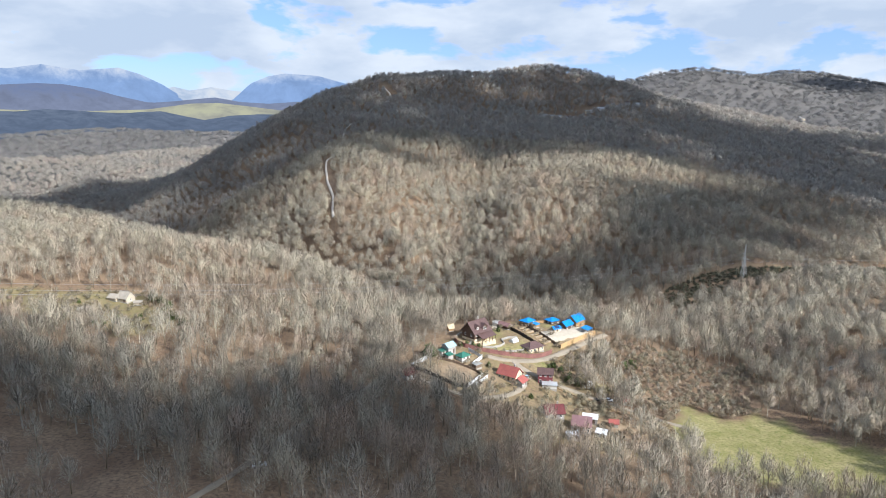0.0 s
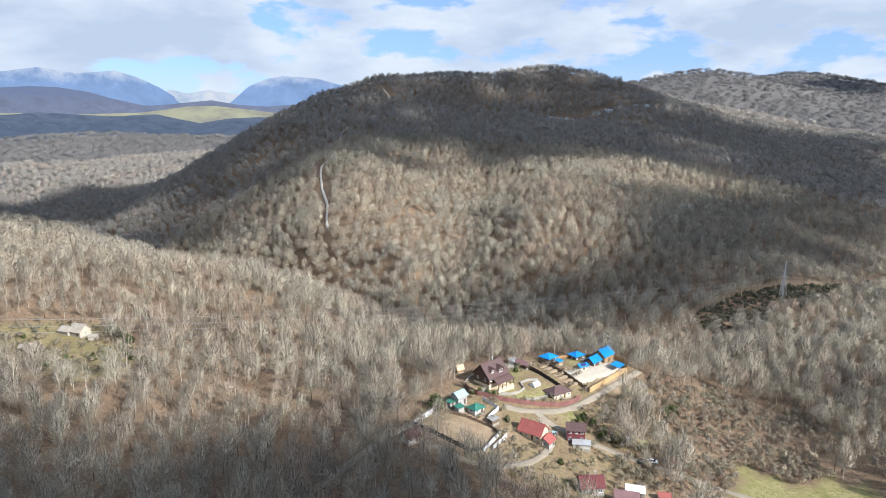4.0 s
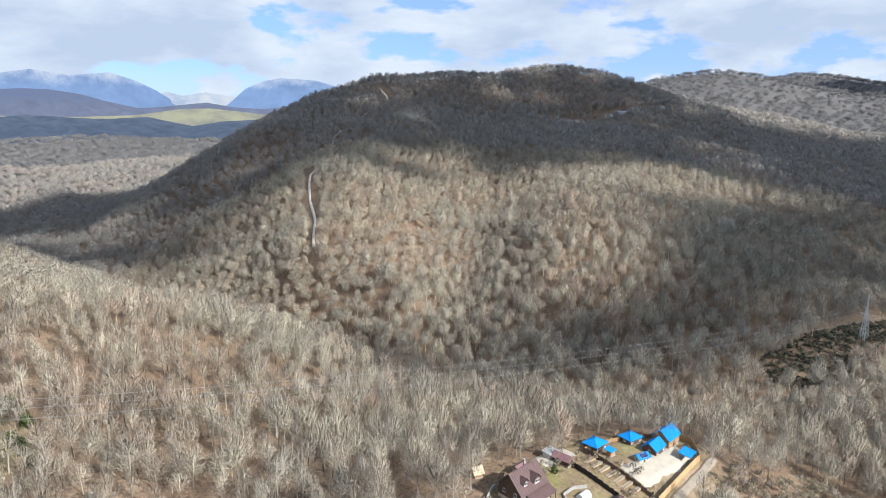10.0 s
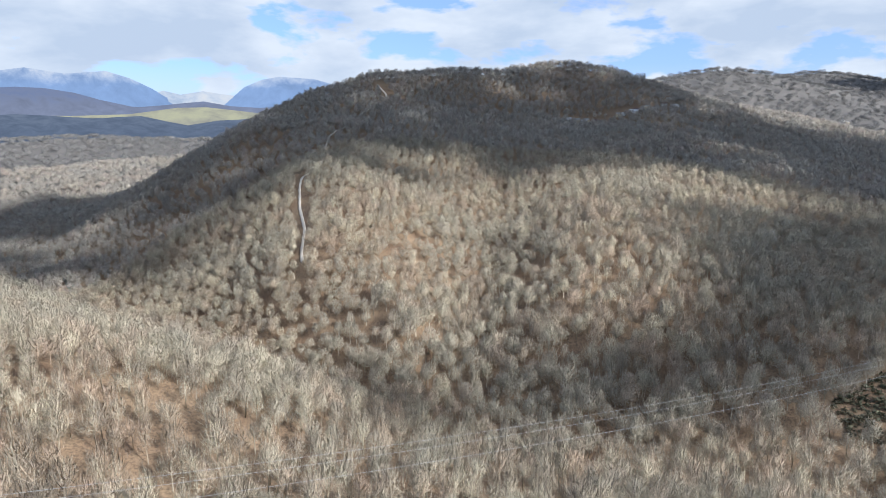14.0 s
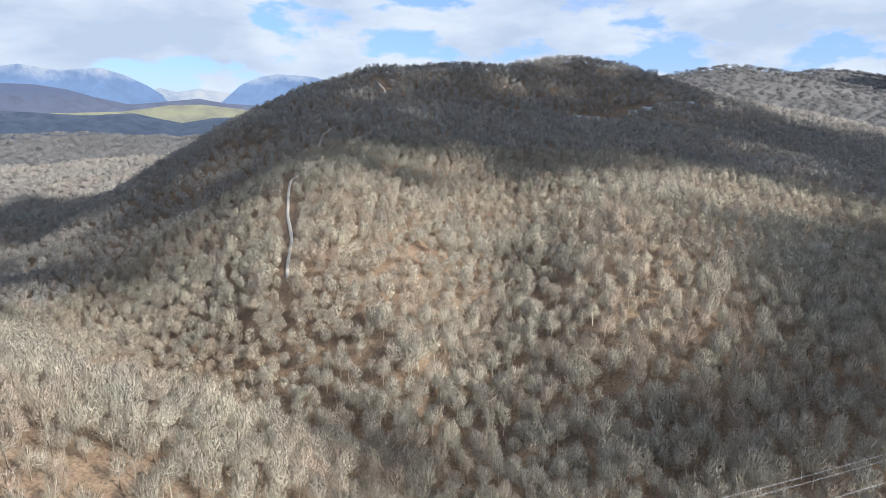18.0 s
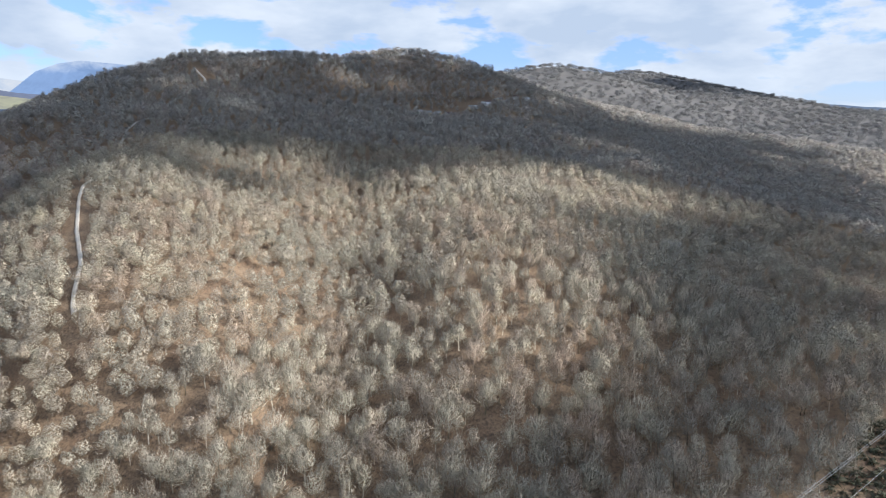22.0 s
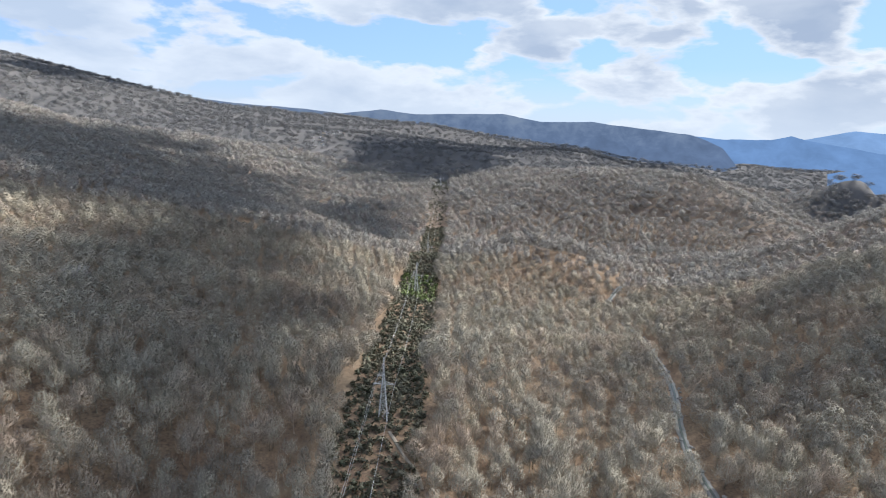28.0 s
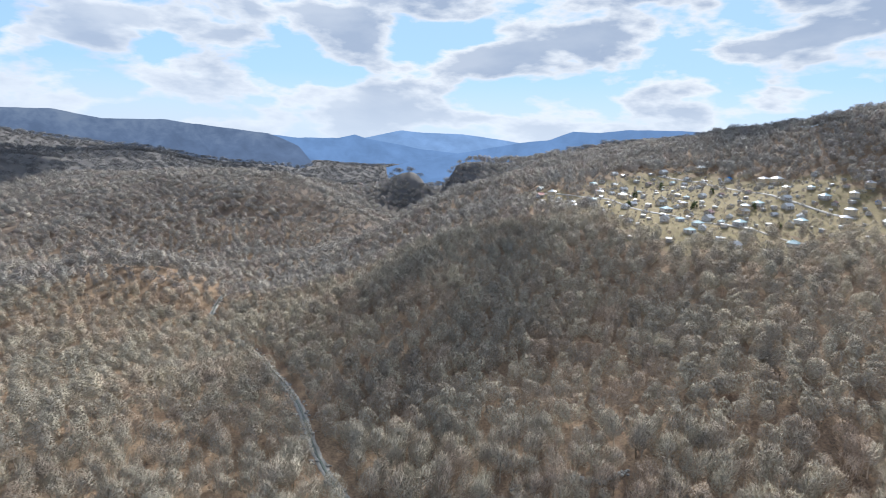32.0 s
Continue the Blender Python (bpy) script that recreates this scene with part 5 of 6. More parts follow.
# ---- the chalet, its garden and the maroon fence ----
def chalet():
    L, D, h, rise = 11.0, 8.5, 6.0, 4.4
    H = house("chalet", "large dark timber chalet with brown tiled roof, cream ground floor", 32.7, 296.0, 40, L, D, h, rise, DARK_TIMBER, BROWN_TILE, rows=2, per=4, ends=2,
              chimney=True, eave=0.8, z=22.6)
    bm = bmesh.new()
    hull(bm, 0, 0, 0.1, L + 0.12, D + 0.12, 2.5)
    part("ground_floor", bm, CREAM, H, "cream rendered ground floor wall")
    dormer(H, -2.6, D, h, rise, 2.2, 0.82, BROWN_TILE, DARK_TIMBER)
    dormer(H, 1.9, D, h, rise, 3.4, 0.95, BROWN_TILE, DARK_TIMBER)
    lean_roof(H, "porch_roof", [(-L / 2 + 2.0, -D / 2 - 3.6, 3.2), (L / 2 + 1.2, -D / 2 - 3.6, 3.2), (L / 2 + 1.2, -D / 2, 4.8), (-L / 2 + 2.0, -D / 2, 4.8)], BROWN_TILE)
    for i in range(5):
        bm = bmesh.new()
        hull(bm, -L / 2 + 2.4 + i * 2.35, -D / 2 - 3.3, -0.8, 0.24, 0.24, 4.0)
        part("porch_post", bm, DARK_TIMBER, H)
    bm = bmesh.new()
    hull(bm, 1.4, -D / 2 - 1.8, -1.5, L - 1.2, 3.6, 1.9)
    part("veranda_wall", bm, CREAM, H, "cream veranda base")
    for i in range(4):
        bm = bmesh.new()
        hull(bm, -L / 2 + 3.55 + i * 2.35, -D / 2 - 3.3, 0.4, 2.1, 0.06, 0.9)
        part("railing_panel", bm, CREAM, H)
    bm = bmesh.new()
    hull(bm, -L / 2 - 2.2, 0, -1.0, 4.2, D, 2.0)
    part("terrace", bm, CONCRETE, H, "pale concrete side terrace")


chalet()
house("garage_house", "low cream house with a brown hipped roof beside the fence", 61.6, 296.5, 30, 9.6, 6.4, 2.8, 2.3, CREAM, BROWN_TILE, "hip", 1, 4, 2, chimney=False, z=16.2)
house("red_garden_shed", "long narrow shed with a rusty red roof", 50.5, 318.0, -45, 6.0, 3.4, 2.2, 1.0, DARK_TIMBER, PURPLE_ROOF, "gable", 1, 2, 0, chimney=False)
house("tool_shed", "small pale shed with a flat tin roof", 47.0, 321.5, 40, 4.2, 3.0, 2.2, 0.4, WHITE_WALL, TIN_ROOF, "lean", 1, 2, 0, chimney=False)
house("barrel_shed", "little rust-coloured shed behind the chalet", 34.5, 309.0, 40, 4.0, 3.0, 2.2, 0.9, GREY_WALL, PURPLE_ROOF, "gable", 1, 1, 0, chimney=False, door=False)
house("play_hut", "small yellow wooden play hut at the wood edge", 20.5, 306.0, 20, 2.6, 2.6, 2.0, 1.4, ORANGE_LOG, CREAM, "gable", 1, 1, 0, chimney=False, door=False)
fence("maroon_fence", "tall maroon sheet fence curving along the lane", [(21.5, 290), (22.5, 286.5), (26, 283.6), (32, 282.4), (38, 282.4), (44, 283), (50, 284.2), (56, 285.6), (60, 287), (65, 290), (69.5, 294), (72, 297.5)], 2.3, MAROON_FENCE, 2.0)
fence("black_fence", "black sheet fence stepping down through the garden", [(50.5, 320), (54, 315), (58, 310), (62, 305), (65.5, 301)], 2.0, BLACK_FENCE, 2.0)
fence("tan_fence", "long tan sheet fence round the blue-roofed yard", [(78, 304), (84, 310.5), (91, 318), (98, 325.5), (105, 333), (107.5, 344.5), (104, 349)], 2.6, TAN_FENCE, 2.2)
fence("brown_board_fence", "brown board fence between the garden and the yard", [(60, 327.5), (64, 322), (70, 314.3), (74, 309), (78, 304)], 2.0, BROWN_FENCE, 2.0)
fence("back_fence", "orange-brown fence behind the yard", [(60, 327.5), (66, 333), (74, 338.5), (84, 343), (96, 347), (104, 349)], 1.6, ORANGE_LOG, 2.2)
for _i in range(7):
    _k = _i / 6
    _x, _y = 60.5 + 11 * _k, 321.0 - 13.5 * _k
    _b = thing("raised_bed", _x, _y, 40, "long plank-edged raised garden bed of bare soil", "garden bed", "raised beds in the garden")
    for _s in (-1, 1):
        _bm = bmesh.new()
        hull(_bm, 0, _s * 0.55, -0.4, 5.6, 0.08, 0.85)
        part("side_plank", _bm, PLANK, _b)
        _bm = bmesh.new()
        hull(_bm, _s * 2.8, 0, -0.4, 0.08, 1.1, 0.85)
        part("end_plank", _bm, PLANK, _b)
    _bm = bmesh.new()
    hull(_bm, 0, 0, -0.4, 5.5, 1.02, 0.7)
    part("soil", _bm, DIRT, _b, "dry pale soil")


def hoop_house(x, y, turn, L, r, label):
    G = thing("greenhouse", x, y, turn, label, "greenhouse", "greenhouses")
    bm = bmesh.new()
    n = 12
    for s in (-1, 1):
        pass
    ring = [(math.cos(math.pi * i / n) * r, math.sin(math.pi * i / n) * r * 1.15 + 0.2) for i in range(n + 1)]
    pts = [(x0, a, b) for x0 in (-L / 2, L / 2) for a, b in ring]
    poly(bm, pts, [(i, i + 1, n + 2 + i, n + 1 + i) for i in range(n)] + [tuple(range(n + 1)), tuple(range(2 * n + 1, n, -1))])
    part("film_cover", bm, FILM, G, smooth=False)
    for k in range(5):
        bm = bmesh.new()
        x0 = -L / 2 + L * k / 4
        for i in range(n):
            bar(bm, (x0, ring[i][0] * 1.015, ring[i][1] * 1.015), (x0, ring[i + 1][0] * 1.015, ring[i + 1][1] * 1.015), 0.04)
        part("hoop", bm, STEEL, G)


hoop_house(52.5, 299.5, 40, 4.0, 1.5, "small white hooped greenhouse on the lawn")
hoop_house(84, 273, 60, 6.0, 1.5, "white film greenhouse on the lower slope")


def terrace(name, label, points, tall, mat):
    """A low retaining wall of blocks along a line."""
    x0, y0 = points[0]
    T = thing(name, x0, y0, 0, label, "retaining wall")
    oz = lie(x0, y0)

    def stone(bm):
        hull(bm, 0.5, 0, 0, 0.97, 0.4, 1.0, 0.03)
    for (ax, ay), (bx, by) in zip(points, points[1:]):
        d = math.hypot(bx - ax, by - ay)
        n = max(1, round(d / 1.4))
        for i in range(n):
            px, py = ax + (bx - ax) * i / n, ay + (by - ay) * i / n
            p = part("stone", shared(("stone", mat.name), stone, mat), None, T)
            p.matrix_local = pose(px - x0, py - y0, lie(px, py) - oz - 0.3, 0, 0, math.degrees(math.atan2(by - ay, bx - ax))) @ Matrix.Diagonal((d / n, 1, tall + 0.3, 1))


terrace("garden_wall", "pale curved stone retaining wall on the lawn", [(35, 286.5), (40, 288), (44, 291), (47, 295), (46, 299), (50, 303), (55, 305)], 0.9, CONCRETE)
terrace("lawn_wall", "low pale stone wall round the lower lawn", [(46, 286.5), (51, 289), (56, 292), (58, 297)], 0.8, CONCRETE)
terrace("yard_wall", "pale block wall along the side terrace", [(22.5, 287.5), (21.5, 292), (24, 298), (28, 303)], 1.2, CONCRETE)

# ---- the blue-roofed yard ----
house("blue_main_house", "two-storey timber house with a bright blue roof and solar panels", 95.5, 341.5, 42, 8.4, 6.6, 4.6, 2.8, ORANGE_LOG, BLUE_ROOF, "gable", 2, 3, 2, z=13.3)
house("blue_annex", "timber annex with a bright blue gable roof", 88.0, 334.0, 42, 7.0, 5.2, 2.8, 1.9, DARK_TIMBER, BLUE_ROOF, "gable", 1, 3, 1, chimney=False, z=14.8)
house("blue_guest_house", "square timber cabin with a blue hipped roof", 65.5, 331.5, 40, 6.4, 5.4, 2.7, 1.5, DARK_TIMBER, BLUE_ROOF, "hip", 1, 3, 1, chimney=False, z=18.2)
house("blue_pavilion", "open-sided cabin with a blue hipped roof", 81.5, 340.0, 30, 6.2, 5.2, 2.5, 1.4, DARK_TIMBER, BLUE_ROOF, "hip", 1, 3, 1, chimney=False, z=15.8)
house("blue_kiosk", "small cream kiosk with a blue solar roof", 80.5, 326.0, 25, 4.6, 2.8, 2.3, 0.9, CREAM, BLUE_ROOF, "gable", 1, 3, 1, chimney=False, z=15.8)
house("blue_lean_to", "low blue lean-to beside the cabin", 69.5, 327.0, 40, 2.8, 2.4, 1.9, 0.5, ORANGE_LOG, BLUE_ROOF, "lean", 1, 1, 0, chimney=False)


def solar(parent_at, turn, n, tilt, label):
    S = thing("solar_array", parent_at[0], parent_at[1], turn, label, "solar panel", z=parent_at[2])
    for i in range(n):
        bm = bmesh.new()
        hull(bm, (i - (n - 1) / 2) * 1.06, 0, 0, 1.0, 1.7, 0.05)
        p = part("panel", bm, SOLAR, S)
        p.rotation_euler = (radians(tilt), 0, 0)
        bm = bmesh.new()
        hull(bm, (i - (n - 1) / 2) * 1.06, 0, -0.02, 1.05, 1.76, 0.05)
        q = part("rim", bm, STEEL, S)
        q.rotation_euler = (radians(tilt), 0, 0)


solar((96.6, 340.3, 13.3 + 6.15), 42, 4, 40.5, "dark blue solar panels on the main roof")
solar((80.9, 325.2, 15.8 + 2.98), 25, 3, 32.5, "dark blue solar panels on the kiosk roof")


def carport(x, y, turn, w, d, h, mat, label):
    C = thing("carport", x, y, turn, label, "carport")
    for sx in (-1, 1):
        for sy in (-1, 1):
            bm = bmesh.new()
            hull(bm, sx * (w / 2 - 0.2), sy * (d / 2 - 0.2), -0.6, 0.16, 0.16, h + 0.6)
            part("post", bm, STEEL, C)
    lean_roof(C, "roof", [(-w / 2, -d / 2, h), (w / 2, -d / 2, h), (w / 2, d / 2, h + 0.7), (-w / 2, d / 2, h + 0.7)], mat)


carport(99.5, 331.5, 45, 6.2, 4.6, 2.6, BLUE_ROOF, "open carport with a bright blue sheet roof")

# ---- lower houses ----
house("pale_green_cottage", "two-storey pale cottage with a pale blue roof", 17.8, 276.0, 40, 4.6, 4.2, 4.0, 1.3, GREY_WALL, PALE_ROOF, "gable", 2, 2, 1, chimney=False)
house("green_shed", "white shed with a green hipped roof", 24.0, 271.5, 40, 5.0, 4.0, 2.4, 1.4, WHITE_WALL, GREEN_ROOF, "hip", 1, 2, 1, chimney=False)
house("green_lean_to", "low shelter with a green sheet roof", 17.6, 270.6, 40, 3.0, 2.2, 2.0, 0.4, GREY_WALL, GREEN_ROOF, "lean", 1, 1, 0, chimney=False)
house("green_porch", "small porch with a green sheet roof", 14.6, 273.4, 40, 2.6, 2.0, 2.2, 0.4, GREY_WALL, GREEN_ROOF, "lean", 1, 1, 0, chimney=False)
house("brown_roof_hut", "white hut with a rusty brown roof by the lane", -1.2, 247.6, 35, 5.0, 4.4, 2.6, 1.6, WHITE_WALL, DARKRED_TILE, "gable", 1, 2, 1, chimney=False)
house("red_house", "long low house with a red tiled roof", 44.8, 264.0, -38, 9.0, 6.4, 3.0, 3.0, CREAM, RED_TILE, "gable", 1, 4, 2)
house("red_extension", "red-roofed extension of the long house", 49.0, 260.0, 52, 4.6, 4.4, 2.5, 1.4, GREY_WALL, RED_TILE, "gable", 1, 2, 1, chimney=False)
house("maroon_house", "two-storey maroon house with a dark brown roof", 62.0, 267.6, -12, 6.6, 5.4, 5.0, 1.8, MAROON_WALL, BROWN_TILE, "gable", 2, 3, 2, chimney=False)
house("maroon_porch", "low pale porch below the maroon house", 63.0, 262.8, -12, 6.4, 2.6, 2.0, 0.5, WHITE_WALL, TIN_ROOF, "lean", 1, 3, 0, chimney=False)
house("dark_red_cottage", "grey cottage with a dark red tin roof", 58.8, 236.5, 0, 7.6, 6.0, 3.0, 2.4, GREY_WALL, DARKRED_TILE, "gable", 1, 3, 1)
house("plum_roof_house", "unfinished house with a faded plum roof", 68.5, 228.5, -18, 7.6, 6.0, 3.0, 1.5, GREY_WALL, PURPLE_ROOF, "lean", 1, 3, 1, chimney=False)
house("white_awning_shed", "shed with a bright white sheet roof", 74.6, 237.5, -18, 6.0, 3.2, 2.4, 0.6, GREY_WALL, WHITE_FENCE, "lean", 1, 2, 0, chimney=False)
house("red_kennel", "little shed with a red roof", 98.6, 263.6, 0, 4.0, 3.0, 2.2, 1.2, WHITE_WALL, RED_TILE, "gable", 1, 2, 0, chimney=False)
house("red_hut", "small red-roofed hut on the slope", 84.8, 237.6, -10, 3.4, 2.8, 2.0, 1.0, GREY_WALL, RED_TILE, "gable", 1, 1, 0, chimney=False)
house("tin_shed", "low shed with a pale tin roof", 62.2, 218.6, 10, 4.6, 3.0, 2.1, 0.4, GREY_WALL, TIN_ROOF, "lean", 1, 2, 0, chimney=False)
house("white_shed", "low shed with a white roof", 75.6, 225.2, -30, 4.0, 3.0, 2.1, 0.4, WHITE_WALL, WHITE_FENCE, "lean", 1, 2, 0, chimney=False)
house("wood_store", "weathered wood store beside the fence", 30.0, 266.5, 40, 3.6, 2.4, 2.0, 0.4, BROWN_FENCE, SLATE_ROOF, "lean", 1, 1, 0, chimney=False)
fence("plot_white_fence", "white sheet fence at the head of the bare plot", [(0.3, 258), (3.5, 262.5), (7.5, 267.7)], 2.0, WHITE_FENCE, 1.8)
fence("plot_black_fence", "long dark fence along the bare plot", [(0.3, 257.6), (6, 254), (12, 250), (19, 245.5), (24, 247)], 1.9, BLACK_FENCE, 2.0)
fence("plot_cross_fence", "dark fence across the head of the plot", [(12, 269), (20, 267), (28, 263.5), (32.2, 260.7)], 1.5, BROWN_FENCE, 2.0)
fence("plot_side_fence", "white fence beside the plot", [(24.2, 247), (28, 253.5), (32.2, 260.7)], 1.8, WHITE_FENCE, 1.8)
fence("lane_white_fence", "white fence along the narrow lane", [(27.8, 249.6), (31, 254.5), (34.3, 259.8)], 1.8, WHITE_FENCE, 1.8)
fence("upper_white_fence", "white fence below the maroon fence", [(27.5, 281), (31, 278), (33.5, 276), (28.5, 268.5)], 1.8, WHITE_FENCE, 1.8)
fence("lawn_board_fence", "low pale board fence on the slope", [(73, 280), (80, 283), (86, 281), (90, 274)], 1.0, PLANK, 2.0)
fence("lower_board_fence", "low board fence below the lane", [(66, 264), (74, 259), (84, 254), (94, 250)], 1.2, PLANK, 2.0)


def car(x, y, turn, paint, label):
    C = thing("car", x, y, turn, label, "car", "parked cars", z=lie(x, y) + 0.32)
    bm = bmesh.new()
    prof = [(-2.1, 0.35), (-2.15, 0.75), (-1.6, 0.92), (-1.1, 1.0), (1.0, 1.0), (1.55, 0.88), (2.1, 0.75), (2.15, 0.35)]
    n = len(prof)
    poly(bm, [(px, s, pz) for s in (-0.85, 0.85) for px, pz in prof], [tuple(range(n)), tuple(range(2 * n - 1, n - 1, -1))] + [(i, n + i, n + (i + 1) % n, (i + 1) % n) for i in range(n)])
    bmesh.ops.bevel(bm, geom=bm.edges[:], offset=0.05, segments=1, affect="EDGES")
    part("body", bm, paint, C)
    bm = bmesh.new()
    poly(bm, [(-1.2, -0.78, 0.98), (1.15, -0.78, 0.98), (1.15, 0.78, 0.98), (-1.2, 0.78, 0.98), (-0.8, -0.62, 1.42), (0.5, -0.62, 1.42), (0.5, 0.62, 1.42), (-0.8, 0.62, 1.42)],
         [(0, 1, 5, 4), (1, 2, 6, 5), (2, 3, 7, 6), (3, 0, 4, 7), (4, 5, 6, 7)])
    part("window_band", bm, GLASS, C, "dark glass")
    bm = bmesh.new()
    hull(bm, -0.15, 0, 1.42, 1.36, 1.28, 0.06, 0.02)
    part("roof", bm, paint, C)
    for sx in (-1.3, 1.3):
        for sy in (-0.8, 0.8):
            bm = bmesh.new()
            bmesh.ops.create_cone(bm, segments=14, radius1=0.32, radius2=0.32, depth=0.2, cap_ends=True)
            w = part("wheel", bm, BLACK_FENCE, C)
            w.matrix_local = pose(sx, sy, 0.32, 90)
    for s in (-0.6, 0.6):
        bm = bmesh.new()
        hull(bm, 2.12, s, 0.6, 0.06, 0.35, 0.14)
        part("headlight", bm, WHITE_PAINT, C)


WHITE_CAR = material("white_car_paint", (0.75, 0.76, 0.78), 0.25, (0.7, 0.71, 0.72), 0.5, 0.3)
BLUE_CAR = material("pale_blue_car_paint", (0.35, 0.47, 0.55), 0.25, (0.32, 0.43, 0.5), 0.5, 0.3)
DARK_CAR = material("dark_car_paint", (0.03, 0.035, 0.05), 0.25, (0.04, 0.045, 0.06), 0.5, 0.3)
car(-46.5, 176, 20, WHITE_CAR, "white saloon car parked on the dirt lane")
car(53.2, 266.8, 60, BLUE_CAR, "pale blue car parked beside the red house")
car(86.2, 260.4, -20, DARK_CAR, "dark car parked along the lane")
car(90.4, 262.2, -20, WHITE_CAR, "white car parked along the lane")

# ---- the white house in the rough orchard ----
house("white_ruin", "old whitewashed house with a pale weathered gable roof", -159.5, 346.5, -24, 7.0, 6.0, 2.7, 3.0, LIMEWASH, OLD_ROOF, "gable", 1, 2, 1, chimney=False)
house("white_ruin_wing", "low whitewashed wing with a collapsing pale roof", -166.0, 347.5, -24, 6.0, 4.6, 2.0, 1.6, LIMEWASH, OLD_ROOF, "gable", 1, 2, 1, chimney=False)
house("orchard_shed", "low pale shed in the rough grass", -171.5, 325.0, 20, 6.5, 3.2, 1.8, 0.6, LIMEWASH, OLD_ROOF, "lean", 1, 2, 0, chimney=False)
house("orchard_hut", "small grey hut beside the old house", -151.0, 341.5, 10, 4.0, 3.0, 1.6, 0.5, LIMEWASH, OLD_ROOF, "lean", 1, 1, 0, chimney=False)


# ---- power line ----
def pylon(x, y, turn, label="lattice steel pylon with three cross-arms and insulators"):
    P = thing("pylon", x, y, turn, label, "pylon", "pylons of the power line")
    H, b, t = 26.5, 1.75, 0.28

    def at(z, sx, sy):
        w = b + (t - b) * min(z / 19.0, 1.0) if z < 19 else t * (1 - 0.6 * (z - 19) / 7.5)
        return (sx * w, sy * w, z)
    for sx in (-1, 1):
        for sy in (-1, 1):
            bm = bmesh.new()
            bar(bm, at(-0.8, sx, sy), at(19, sx, sy), 0.15)
            bar(bm, at(19, sx, sy), at(H, sx, sy), 0.11)
            part("leg", bm, STEEL, P)
            bm = bmesh.new()
            hull(bm, *at(-0.9, sx, sy)[:2], -1.0, 0.7, 0.7, 1.3)
            part("footing", bm, CONCRETE, P)
    levels = [0, 3.4, 6.4, 9.0, 11.2, 13.2, 15.0, 16.6, 18.0, 19.4, 20.8, 22.2, 23.6, 25, 26.5]
    for z0, z1 in zip(levels, levels[1:]):
        bm = bmesh.new()
        for f in (((-1, -1), (1, -1)), ((1, -1), (1, 1)), ((1, 1), (-1, 1)), ((-1, 1), (-1, -1))):
            bar(bm, at(z0, *f[0]), at(z1, *f[1]), 0.055)
            bar(bm, at(z0, *f[1]), at(z1, *f[0]), 0.055)
            bar(bm, at(z1, *f[0]), at(z1, *f[1]), 0.05)
        part("bracing", bm, STEEL, P)
    tips = []
    for z, s, w in ((15.0, -1, 4.2), (15.0, 1, 4.2), (18.6, 1, 2.6)):
        bm = bmesh.new()
        for o in (-0.3, 0.3):
            bar(bm, (s * 0.4, o, z), (s * w, 0, z), 0.09)
            bar(bm, (s * 0.4, o, z + 1.3), (s * w, 0, z), 0.05)
        for k in range(1, 4):
            q = k / 4
            bar(bm, (s * (0.4 + (w - 0.4) * q), 0.3 * (1 - q), z), (s * (0.4 + (w - 0.4) * q), 0.3 * (1 - q), z + 1.3 * (1 - q)), 0.035)
        arm = part("cross_arm", bm, STEEL, P)
        bm = bmesh.new()
        for k in range(6):
            bmesh.ops.create_cone(bm, segments=10, radius1=0.16, radius2=0.06, depth=0.16, cap_ends=True, matrix=Matrix.Translation((s * w, 0, z - 0.25 - k * 0.18)))
        part("insulator", bm, GLASS, arm, "string of dark glass discs")
        tips.append(P.matrix_world @ Vector((s * w, 0, z - 1.35)))
    return tips


def power_line():
    stops = [(-330, 245), (256, 453), (514, 546), (710, 613), (1310, 822), (1900, 1030)]
    ends = []
    for i, (x, y) in enumerate(stops):
        a, b = stops[max(i - 1, 0)], stops[min(i + 1, len(stops) - 1)]
        turn = math.degrees(math.atan2(b[1] - a[1], b[0] - a[0])) + 90
        ends.append(pylon(x, y, turn))
    for one, two in zip(ends, ends[1:]):
        for p, q in zip(one, two):
            d = (q - p).length
            sag = min(14.0, d * d / 26000 + 2)
            bm = bmesh.new()
            n = 40
            pts = [p.lerp(q, k / n) - Vector((0, 0, sag * 4 * (k / n) * (1 - k / n))) for k in range(n + 1)]
            way = (q - p).normalized()
            side = way.cross(Vector((0, 0, 1))).normalized() * 0.05
            rings = [[bm.verts.new(c + o) for o in (side, Vector((0, 0, 0.06)) - side * 0.5, Vector((0, 0, -0.04)) - side * 0.5)] for c in pts]
            for one_ring, next_ring in zip(rings, rings[1:]):
                for k in range(3):
                    bm.faces.new((one_ring[k], one_ring[(k + 1) % 3], next_ring[(k + 1) % 3], next_ring[k]))
            tagged(part("power_cable", bm, CABLE), "thin aluminium power cable slung between pylons", "cable", "power cables")


power_line()


